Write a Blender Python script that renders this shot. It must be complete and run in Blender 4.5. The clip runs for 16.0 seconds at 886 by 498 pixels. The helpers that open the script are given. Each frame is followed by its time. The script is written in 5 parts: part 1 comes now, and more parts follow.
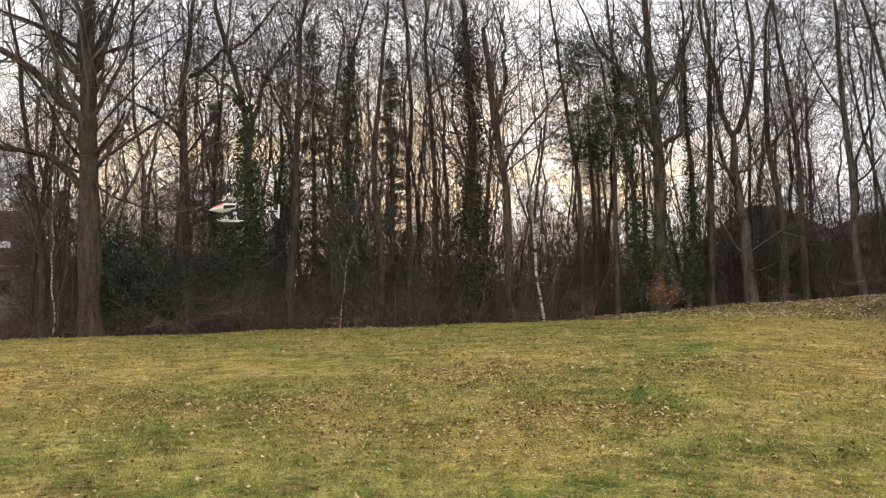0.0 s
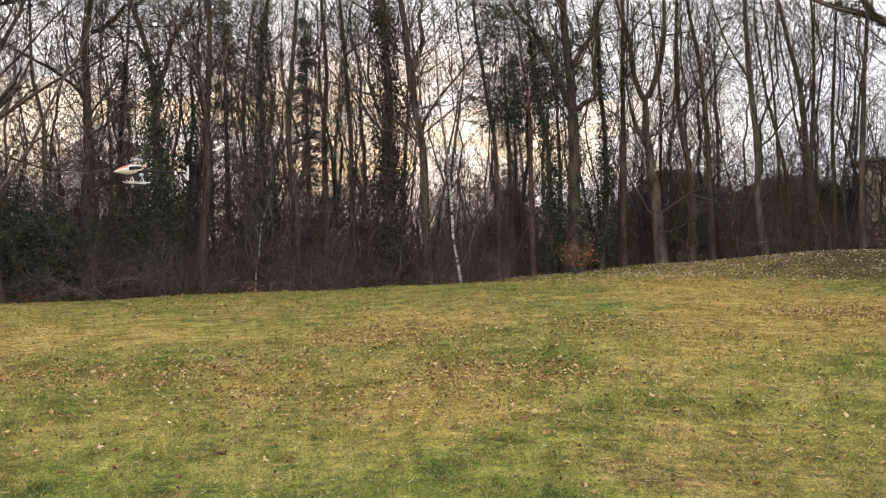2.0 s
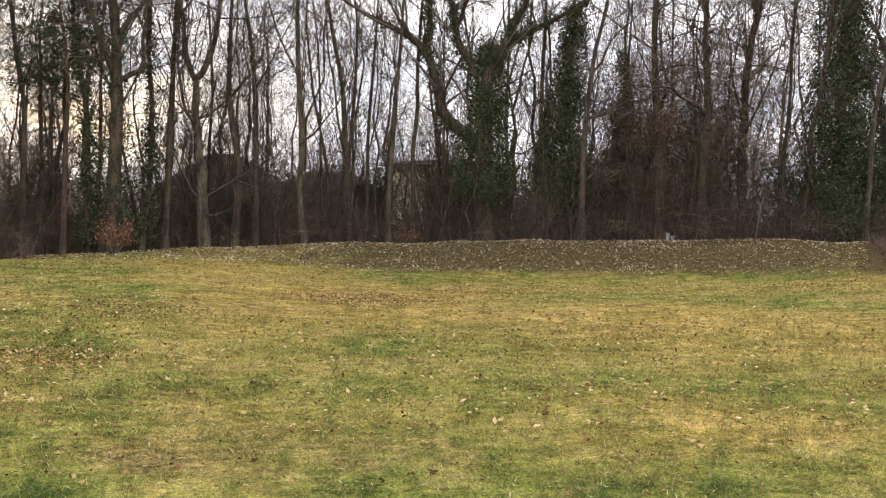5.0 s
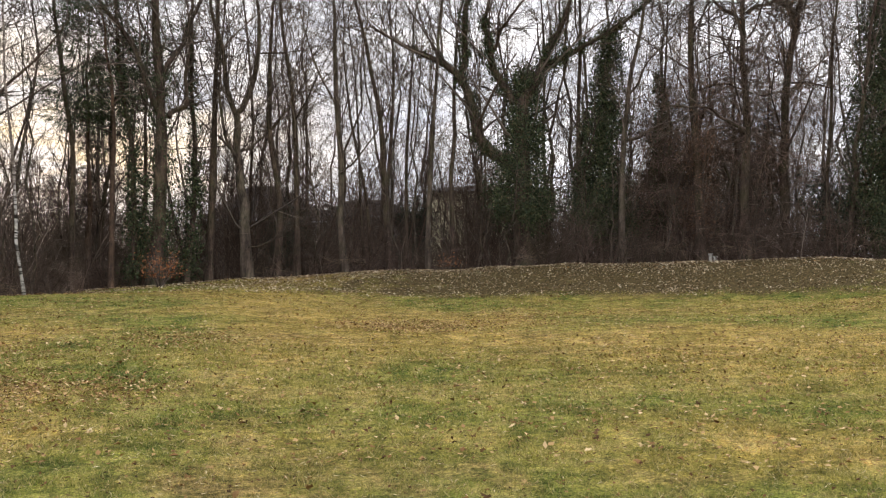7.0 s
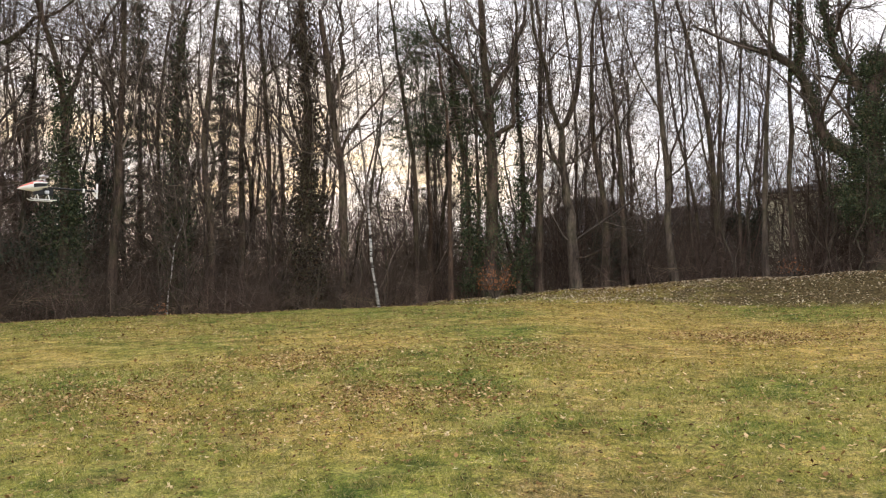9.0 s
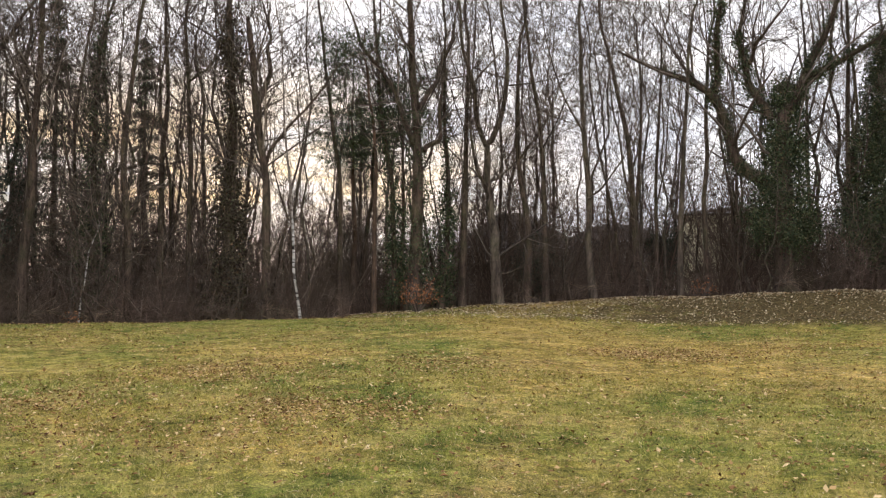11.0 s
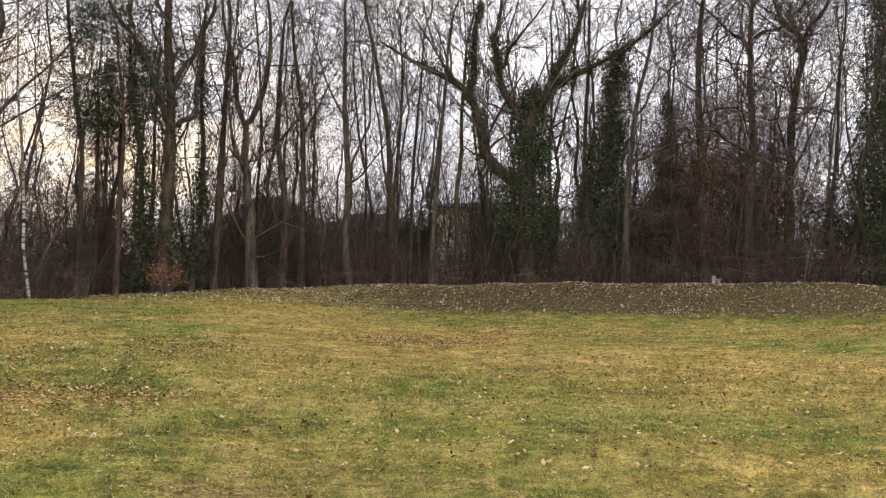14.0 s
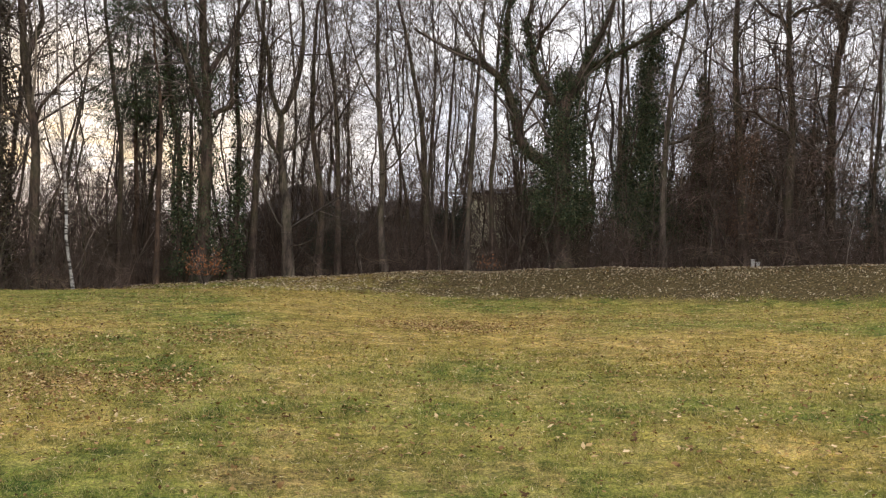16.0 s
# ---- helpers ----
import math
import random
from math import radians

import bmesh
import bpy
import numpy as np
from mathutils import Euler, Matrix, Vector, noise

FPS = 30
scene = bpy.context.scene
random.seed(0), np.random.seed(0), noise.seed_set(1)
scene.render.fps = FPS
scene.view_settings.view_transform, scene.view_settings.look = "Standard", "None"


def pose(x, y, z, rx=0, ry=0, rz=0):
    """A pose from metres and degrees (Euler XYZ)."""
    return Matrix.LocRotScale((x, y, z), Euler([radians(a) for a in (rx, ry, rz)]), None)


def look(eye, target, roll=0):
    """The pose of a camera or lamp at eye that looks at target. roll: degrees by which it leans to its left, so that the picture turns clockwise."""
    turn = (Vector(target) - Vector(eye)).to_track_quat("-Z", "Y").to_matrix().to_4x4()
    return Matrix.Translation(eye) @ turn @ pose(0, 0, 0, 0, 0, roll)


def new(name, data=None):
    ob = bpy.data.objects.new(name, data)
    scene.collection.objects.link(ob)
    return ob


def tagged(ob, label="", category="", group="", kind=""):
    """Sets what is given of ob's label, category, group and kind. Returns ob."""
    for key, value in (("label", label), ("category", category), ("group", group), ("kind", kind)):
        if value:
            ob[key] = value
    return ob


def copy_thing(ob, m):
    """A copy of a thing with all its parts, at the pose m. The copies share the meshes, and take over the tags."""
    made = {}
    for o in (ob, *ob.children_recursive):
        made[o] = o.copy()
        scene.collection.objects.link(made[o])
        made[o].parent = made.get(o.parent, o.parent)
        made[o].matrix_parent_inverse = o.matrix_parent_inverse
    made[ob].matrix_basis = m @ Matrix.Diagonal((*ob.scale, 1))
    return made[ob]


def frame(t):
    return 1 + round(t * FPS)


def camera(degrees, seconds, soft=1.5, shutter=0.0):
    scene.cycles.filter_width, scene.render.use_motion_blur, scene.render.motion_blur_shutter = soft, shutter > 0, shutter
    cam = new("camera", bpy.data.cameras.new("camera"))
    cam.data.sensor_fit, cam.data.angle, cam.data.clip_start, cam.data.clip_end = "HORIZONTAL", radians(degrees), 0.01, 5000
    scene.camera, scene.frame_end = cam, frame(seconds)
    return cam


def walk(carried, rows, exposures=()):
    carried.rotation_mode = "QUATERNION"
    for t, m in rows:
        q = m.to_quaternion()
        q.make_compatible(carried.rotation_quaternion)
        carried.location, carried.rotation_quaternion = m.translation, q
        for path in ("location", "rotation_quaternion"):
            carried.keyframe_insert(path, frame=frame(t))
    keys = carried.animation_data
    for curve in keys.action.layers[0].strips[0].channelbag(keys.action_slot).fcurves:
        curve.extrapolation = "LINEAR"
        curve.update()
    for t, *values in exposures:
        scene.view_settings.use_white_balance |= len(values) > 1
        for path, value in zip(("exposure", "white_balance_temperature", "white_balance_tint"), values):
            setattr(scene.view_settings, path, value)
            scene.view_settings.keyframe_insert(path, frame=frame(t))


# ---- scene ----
cam = camera(55.07, 16.0, soft=1.2)
# seconds, place in metres, turn in degrees
PATH = [
    (0, -0.000, 0.000, 1.600, 92.86, 1.03, 0.05),
    (0.5, -0.016, 0.007, 1.593, 92.33, 1.22, 1.94),
    (1, -0.012, 0.030, 1.591, 91.75, 1.34, 2.08),
    (1.5, 0.016, 0.030, 1.580, 90.94, 1.37, -0.70),
    (2, 0.072, 0.037, 1.579, 90.28, 1.45, -5.37),
    (2.5, 0.133, 0.022, 1.567, 89.59, 1.30, -10.79),
    (3, 0.175, 0.027, 1.566, 89.24, 0.61, -15.83),
    (3.5, 0.227, 0.026, 1.555, 89.13, -0.35, -21.25),
    (4, 0.264, 0.020, 1.559, 89.21, -0.94, -26.61),
    (4.5, 0.298, 0.022, 1.547, 89.00, -1.25, -30.51),
    (4.7, 0.307, 0.021, 1.548, 89.05, -1.48, -32.33),
    (5.75, 0.292, 0.010, 1.548, 89.92, -1.35, -38.40),
    (6.8, 0.235, 0.006, 1.546, 90.88, -0.69, -34.62),
    (7, 0.225, 0.001, 1.545, 91.04, -0.32, -32.39),
    (7.5, 0.207, 0.005, 1.552, 91.23, 0.19, -27.00),
    (8, 0.168, 0.010, 1.552, 91.51, 0.98, -19.37),
    (8.2, 0.149, 0.018, 1.555, 91.70, 1.27, -16.21),
    (9.25, 0.108, 0.010, 1.566, 91.80, 0.80, -10.60),
    (10.3, 0.088, -0.009, 1.564, 91.64, 0.01, -14.20),
    (10.5, 0.087, -0.015, 1.563, 91.81, -0.09, -14.89),
    (11, 0.092, -0.027, 1.571, 92.67, -0.29, -15.98),
    (11.5, 0.100, -0.040, 1.566, 93.45, -0.79, -18.18),
    (12, 0.117, -0.057, 1.555, 92.96, -1.50, -21.87),
    (12.5, 0.145, -0.069, 1.554, 92.30, -1.97, -26.26),
    (13, 0.164, -0.077, 1.560, 92.23, -2.00, -30.19),
    (13.5, 0.186, -0.077, 1.551, 92.03, -1.99, -32.50),
    (14, 0.177, -0.069, 1.549, 92.06, -1.84, -32.16),
    (14.5, 0.186, -0.073, 1.552, 91.92, -1.94, -33.18),
    (15, 0.217, -0.084, 1.549, 91.50, -1.96, -36.02),
    (15.5, 0.206, -0.088, 1.543, 91.28, -1.61, -35.06),
    (16, 0.151, -0.069, 1.536, 91.11, -1.22, -29.82)]
walk(cam, [(row[0], pose(*row[1:])) for row in PATH], exposures=[(0, 1.02), (1.5, 1.08), (3.5, 1.28), (4.5, 1.28), (7, 1.02), (8, 1.18), (11, 1.1), (13, 1.08), (14.4, 1.06), (15, 0.84), (16, 0.98)])

# ---- sky and sun ----
SUN_AZ, SUN_EL = -4.0, 5.0
world = bpy.data.worlds.new("evening_sky")
scene.world = world
world.use_nodes = True
wn, wl = world.node_tree.nodes, world.node_tree.links
wn.clear()


def wnode(kind, **values):
    n = wn.new(kind)
    for key, value in values.items():
        n.inputs[key].default_value = value
    return n


w_out = wnode("ShaderNodeOutputWorld")
w_bg = wnode("ShaderNodeBackground", Strength=0.1)
w_sky = wn.new("ShaderNodeTexSky")
w_sky.sky_type, w_sky.sun_disc = "NISHITA", False
w_sky.sun_elevation, w_sky.sun_rotation = radians(SUN_EL), radians(SUN_AZ)
w_tex = wn.new("ShaderNodeTexCoord")
w_sep = wn.new("ShaderNodeSeparateXYZ")
wl.new(w_tex.outputs["Generated"], w_sep.inputs[0])
# broken cloud deck, drawn out sideways
w_map = wn.new("ShaderNodeMapping")
w_map.inputs["Scale"].default_value = (2.2, 2.2, 9.0)
wl.new(w_tex.outputs["Generated"], w_map.inputs[0])
w_noise = wnode("ShaderNodeTexNoise", Scale=2.4, Detail=6.0, Roughness=0.6, Distortion=0.4)
wl.new(w_map.outputs[0], w_noise.inputs["Vector"])
w_ramp = wn.new("ShaderNodeValToRGB")
w_ramp.color_ramp.elements[0].position, w_ramp.color_ramp.elements[0].color = 0.36, (6.6, 6.7, 7.5, 1)
w_ramp.color_ramp.elements[1].position, w_ramp.color_ramp.elements[1].color = 0.62, (9.6, 9.3, 9.3, 1)
wl.new(w_noise.outputs["Fac"], w_ramp.inputs[0])
# evening glow round the low sun
w_dot = wn.new("ShaderNodeVectorMath")
w_dot.operation = "DOT_PRODUCT"
w_dot.inputs[1].default_value = (math.sin(radians(SUN_AZ)), math.cos(radians(SUN_AZ)), math.sin(radians(SUN_EL)))
wl.new(w_tex.outputs["Generated"], w_dot.inputs[0])
w_glow = wn.new("ShaderNodeMapRange")
for key, value in (("From Min", 0.86), ("From Max", 0.99), ("To Min", 0.0), ("To Max", 0.72)):
    w_glow.inputs[key].default_value = value
wl.new(w_dot.outputs["Value"], w_glow.inputs["Value"])
# the glow lies in a broken band some degrees over the skyline
w_low = wn.new("ShaderNodeValToRGB")
band = w_low.color_ramp.elements
band[0].position, band[0].color = 0.06, (0.12, 0.12, 0.12, 1)
band[1].position, band[1].color = 0.27, (0, 0, 0, 1)
for p, v in ((0.105, 1.0), (0.17, 0.85)):
    band.new(p).color = (v, v, v, 1)
wl.new(w_sep.outputs["Z"], w_low.inputs[0])
w_mul = wn.new("ShaderNodeMath")
w_mul.operation = "MULTIPLY"
wl.new(w_glow.outputs[0], w_mul.inputs[0])
wl.new(w_low.outputs[0], w_mul.inputs[1])
w_gap_map = wn.new("ShaderNodeMapping")
w_gap_map.inputs["Scale"].default_value = (7.0, 7.0, 26.0)
wl.new(w_tex.outputs["Generated"], w_gap_map.inputs[0])
w_gap = wnode("ShaderNodeTexNoise", Scale=1.0, Detail=4.0, Roughness=0.6)
wl.new(w_gap_map.outputs[0], w_gap.inputs["Vector"])
w_tear = wn.new("ShaderNodeMapRange")
for key, value in (("From Min", 0.4), ("From Max", 0.56), ("To Min", 0.05), ("To Max", 1.0)):
    w_tear.inputs[key].default_value = value
wl.new(w_gap.outputs["Fac"], w_tear.inputs["Value"])
w_torn = wn.new("ShaderNodeMath")
w_torn.operation = "MULTIPLY"
wl.new(w_mul.outputs[0], w_torn.inputs[0])
wl.new(w_tear.outputs[0], w_torn.inputs[1])
w_warm = wn.new("ShaderNodeMix")
w_warm.data_type = "RGBA"
w_warm.inputs["B"].default_value = (12.0, 8.3, 4.0, 1)
wl.new(w_torn.outputs[0], w_warm.inputs["Factor"])
wl.new(w_ramp.outputs[0], w_warm.inputs["A"])
# the deck is brightest on the sunset's side and dims towards the east
w_east = wn.new("ShaderNodeMapRange")
for key, value in (("From Min", -0.9), ("From Max", 0.7), ("To Min", 0.95), ("To Max", 1.0)):
    w_east.inputs[key].default_value = value
wl.new(w_dot.outputs["Value"], w_east.inputs["Value"])
w_dim = wn.new("ShaderNodeVectorMath")
w_dim.operation = "SCALE"
wl.new(w_warm.outputs["Result"], w_dim.inputs[0])
wl.new(w_east.outputs[0], w_dim.inputs["Scale"])
w_mix = wn.new("ShaderNodeMix")
w_mix.data_type = "RGBA"
w_mix.inputs["Factor"].default_value = 0.9
wl.new(w_sky.outputs[0], w_mix.inputs["A"])
wl.new(w_dim.outputs[0], w_mix.inputs["B"])
wl.new(w_mix.outputs["Result"], w_bg.inputs["Color"])
wl.new(w_bg.outputs[0], w_out.inputs[0])

sun = new("sun", bpy.data.lights.new("sun", "SUN"))
sun.data.energy, sun.data.angle, sun.data.color = 0.6, radians(14), (1.0, 0.78, 0.55)
sun.matrix_world = look((0, 0, 0), (-math.sin(radians(SUN_AZ)), -math.cos(radians(SUN_AZ)), -math.sin(radians(SUN_EL + 4))))


# ---- materials ----
def material(name, rough=0.9, metal=0.0, coat=0.0):
    m = bpy.data.materials.new(name)
    m.use_nodes = True
    b = m.node_tree.nodes["Principled BSDF"]
    b.inputs["Roughness"].default_value, b.inputs["Metallic"].default_value = rough, metal
    b.inputs["Coat Weight"].default_value = coat
    b.inputs["Specular IOR Level"].default_value = 0.3
    return m, m.node_tree.nodes, m.node_tree.links, b


def noise_node(n, l, scale, detail=4.0, stretch=None, rough=0.6):
    tc, mp = n.new("ShaderNodeTexCoord"), n.new("ShaderNodeMapping")
    mp.inputs["Scale"].default_value = stretch or (1, 1, 1)
    l.new(tc.outputs["Object"], mp.inputs[0])
    t = n.new("ShaderNodeTexNoise")
    t.inputs["Scale"].default_value, t.inputs["Detail"].default_value, t.inputs["Roughness"].default_value = scale, detail, rough
    l.new(mp.outputs[0], t.inputs["Vector"])
    return t


def ramp_node(n, l, source, stops):
    r = n.new("ShaderNodeValToRGB")
    e = r.color_ramp.elements
    e[0].position, e[0].color = stops[0][0], (*stops[0][1], 1)
    e[1].position, e[1].color = stops[-1][0], (*stops[-1][1], 1)
    for p, c in stops[1:-1]:
        x = e.new(p)
        x.color = (*c, 1)
    l.new(source, r.inputs[0])
    return r


def mix_node(n, l, fac, a, b, blend="MIX"):
    m = n.new("ShaderNodeMix")
    m.data_type, m.blend_type = "RGBA", blend
    for key, v in (("Factor", fac), ("A", a), ("B", b)):
        if hasattr(v, "links"):
            l.new(v, m.inputs[key])
        elif key == "Factor":
            m.inputs[key].default_value = v
        else:
            m.inputs[key].default_value = (*v, 1)
    return m.outputs["Result"]


def bump(n, l, b, source, strength, distance):
    k = n.new("ShaderNodeBump")
    k.inputs["Strength"].default_value, k.inputs["Distance"].default_value = strength, distance
    l.new(source, k.inputs["Height"])
    l.new(k.outputs[0], b.inputs["Normal"])


def bark(name, dark, light, moss, moss_amount, scale=9.0):
    """Furrowed bark: fine upright grain, patches of wear and lichen, and moss."""
    m, n, l, b = material(name, 0.95)
    grain = noise_node(n, l, scale, 6.0, (1, 1, 0.22), 0.75)
    blotch = noise_node(n, l, 1.1, 3.0)
    patch = noise_node(n, l, 3.4, 5.0, (1, 1, 0.45), 0.7)
    base = ramp_node(n, l, grain.outputs["Fac"], [(0.38, dark), (0.62, light)])
    worn = ramp_node(n, l, patch.outputs["Fac"], [(0.36, (0.24, 0.23, 0.22)), (0.52, (0.5, 0.5, 0.5)), (0.66, (0.74, 0.72, 0.68))])
    base = mix_node(n, l, 0.85, base.outputs[0], worn.outputs[0], "OVERLAY")
    k = n.new("ShaderNodeMapRange")
    k.inputs["From Min"].default_value, k.inputs["From Max"].default_value, k.inputs["To Max"].default_value = 0.45, 0.7, moss_amount
    l.new(blotch.outputs["Fac"], k.inputs["Value"])
    l.new(mix_node(n, l, k.outputs[0], base, moss), b.inputs["Base Color"])
    bump(n, l, b, grain.outputs["Fac"], 1.0, 0.05)
    return m


BARK = {
    "brown": bark("brown_bark", (0.041, 0.029, 0.023), (0.134, 0.094, 0.073), (0.10, 0.115, 0.05), 0.45),
    "grey": bark("grey_bark", (0.048, 0.038, 0.031), (0.165, 0.128, 0.102), (0.14, 0.15, 0.07), 0.4),
    "pine": bark("pine_bark", (0.06, 0.043, 0.034), (0.15, 0.095, 0.065), (0.1, 0.07, 0.04), 0.3),
}
m, n, l, b = material("birch_bark", 0.7)
band = noise_node(n, l, 5.0, 5.0, (0.6, 0.6, 3.2), 0.7)
white = ramp_node(n, l, band.outputs["Fac"], [(0.43, (0.05, 0.042, 0.038)), (0.51, (0.5, 0.47, 0.43)), (0.72, (0.78, 0.75, 0.69))])
young = ramp_node(n, l, band.outputs["Fac"], [(0.4, (0.07, 0.05, 0.04)), (0.65, (0.26, 0.2, 0.16))])
# the white bark of the foot gives way to brown young bark higher up
tc, part_z, rise = n.new("ShaderNodeTexCoord"), n.new("ShaderNodeSeparateXYZ"), n.new("ShaderNodeMapRange")
l.new(tc.outputs["Object"], part_z.inputs[0])
for key, value in (("From Min", 2.0), ("From Max", 3.4), ("To Min", 0.0), ("To Max", 0.85)):
    rise.inputs[key].default_value = value
l.new(part_z.outputs["Z"], rise.inputs["Value"])
l.new(mix_node(n, l, rise.outputs[0], white.outputs[0], young.outputs[0]), b.inputs["Base Color"])
BARK["birch"] = m


def island_material(name, stops, rough=0.8, patch=None, patch_scale=0.5, translucent=0.0):
    """Colour varies from piece to piece, and slowly over the place."""
    m, n, l, b = material(name, rough)
    b.inputs["Specular IOR Level"].default_value = 0.12
    g = n.new("ShaderNodeNewGeometry")
    base = ramp_node(n, l, g.outputs["Random Per Island"], stops).outputs[0]
    if patch:
        t = noise_node(n, l, patch_scale, 3.0)
        k = n.new("ShaderNodeMapRange")
        k.inputs["From Min"].default_value, k.inputs["From Max"].default_value, k.inputs["To Max"].default_value = 0.42, 0.66, 0.8
        l.new(t.outputs["Fac"], k.inputs["Value"])
        base = mix_node(n, l, k.outputs[0], base, patch)
    l.new(base, b.inputs["Base Color"])
    if translucent:
        tr, ad = n.new("ShaderNodeBsdfTranslucent"), n.new("ShaderNodeMixShader")
        ad.inputs[0].default_value = translucent
        l.new(base, tr.inputs["Color"])
        l.new(b.outputs[0], ad.inputs[1])
        l.new(tr.outputs[0], ad.inputs[2])
        l.new(ad.outputs[0], n["Material Output"].inputs[0])
    return m


TWIG = island_material("twig_bark", [(0.0, (0.058, 0.047, 0.04)), (0.6, (0.125, 0.1, 0.083)), (1.0, (0.24, 0.195, 0.158))], 0.9)
BRUSH = island_material("brush_bark", [(0.0, (0.063, 0.045, 0.037)), (0.6, (0.152, 0.106, 0.086)), (0.93, (0.235, 0.168, 0.134)), (1.0, (0.36, 0.3, 0.24))], 0.9, (0.10, 0.083, 0.06), 0.35)
RED_TWIG = island_material("reddish_twig", [(0.0, (0.085, 0.062, 0.052)), (0.6, (0.2, 0.138, 0.114)), (1.0, (0.38, 0.275, 0.226))], 0.9)
DEAD_TWIG = island_material("dead_twig", [(0.0, (0.16, 0.11, 0.075)), (1.0, (0.4, 0.3, 0.21))], 0.9)
IVY = island_material("ivy_leaf", [(0.0, (0.033, 0.043, 0.026)), (0.6, (0.068, 0.088, 0.046)), (0.9, (0.122, 0.142, 0.068)), (1.0, (0.16, 0.12, 0.072))], 0.6)
HOLLY = island_material("evergreen_leaf", [(0.0, (0.032, 0.0416, 0.032)), (0.7, (0.064, 0.0832, 0.0576)), (1.0, (0.12, 0.136, 0.088))], 0.5)
NEEDLE = island_material("pine_needle", [(0.0, (0.0312, 0.0468, 0.0286)), (1.0, (0.0975, 0.12, 0.0585))], 0.7)
BEECH = island_material("withered_beech_leaf", [(0.0, (0.2, 0.075, 0.03)), (0.6, (0.42, 0.17, 0.075)), (1.0, (0.58, 0.3, 0.16))], 0.7, translucent=0.3)
RUSSET = island_material("withered_brown_leaf", [(0.0, (0.09, 0.058, 0.042)), (0.7, (0.18, 0.112, 0.08)), (1.0, (0.31, 0.19, 0.125))], 0.8)
DEAD_IVY = island_material("dull_ivy_leaf", [(0.0, (0.04, 0.032, 0.024)), (0.6, (0.085, 0.066, 0.048)), (0.9, (0.1, 0.1, 0.055)), (1.0, (0.2, 0.12, 0.075))], 0.7)
LITTER = island_material("fallen_leaf", [(0.0, (0.08, 0.038, 0.016)), (0.4, (0.27, 0.145, 0.055)), (0.75, (0.5, 0.33, 0.15)), (1.0, (0.72, 0.55, 0.32))], 0.7)
BANK_LEAF = island_material("pale_fallen_leaf", [(0.0, (0.1, 0.06, 0.03)), (0.25, (0.25, 0.165, 0.085)), (0.55, (0.54, 0.42, 0.26)), (1.0, (0.8, 0.7, 0.53))], 0.7)
m, n, l, b = material("large_fallen_leaf", 0.75)
b.inputs["Specular IOR Level"].default_value = 0.15
each = n.new("ShaderNodeObjectInfo")
vein = noise_node(n, l, 30.0, 4.0)
tint = ramp_node(n, l, each.outputs["Random"], [(0.0, (0.1, 0.055, 0.025)), (0.45, (0.26, 0.155, 0.058)), (0.8, (0.47, 0.34, 0.145)), (1.0, (0.7, 0.58, 0.36))])
l.new(mix_node(n, l, 0.5, tint.outputs[0], ramp_node(n, l, vein.outputs["Fac"], [(0.35, (0.3, 0.3, 0.3)), (0.65, (0.68, 0.66, 0.62))]).outputs[0], "OVERLAY"), b.inputs["Base Color"])
BIG_LEAF = m
STRAW = island_material("dry_straw", [(0.0, (0.3, 0.22, 0.1)), (0.6, (0.55, 0.44, 0.24)), (1.0, (0.8, 0.7, 0.46))], 0.8)
FRAGMENT = island_material("leaf_fragment", [(0.0, (0.035, 0.019, 0.009)), (0.6, (0.15, 0.075, 0.03)), (1.0, (0.34, 0.2, 0.09))], 0.85)

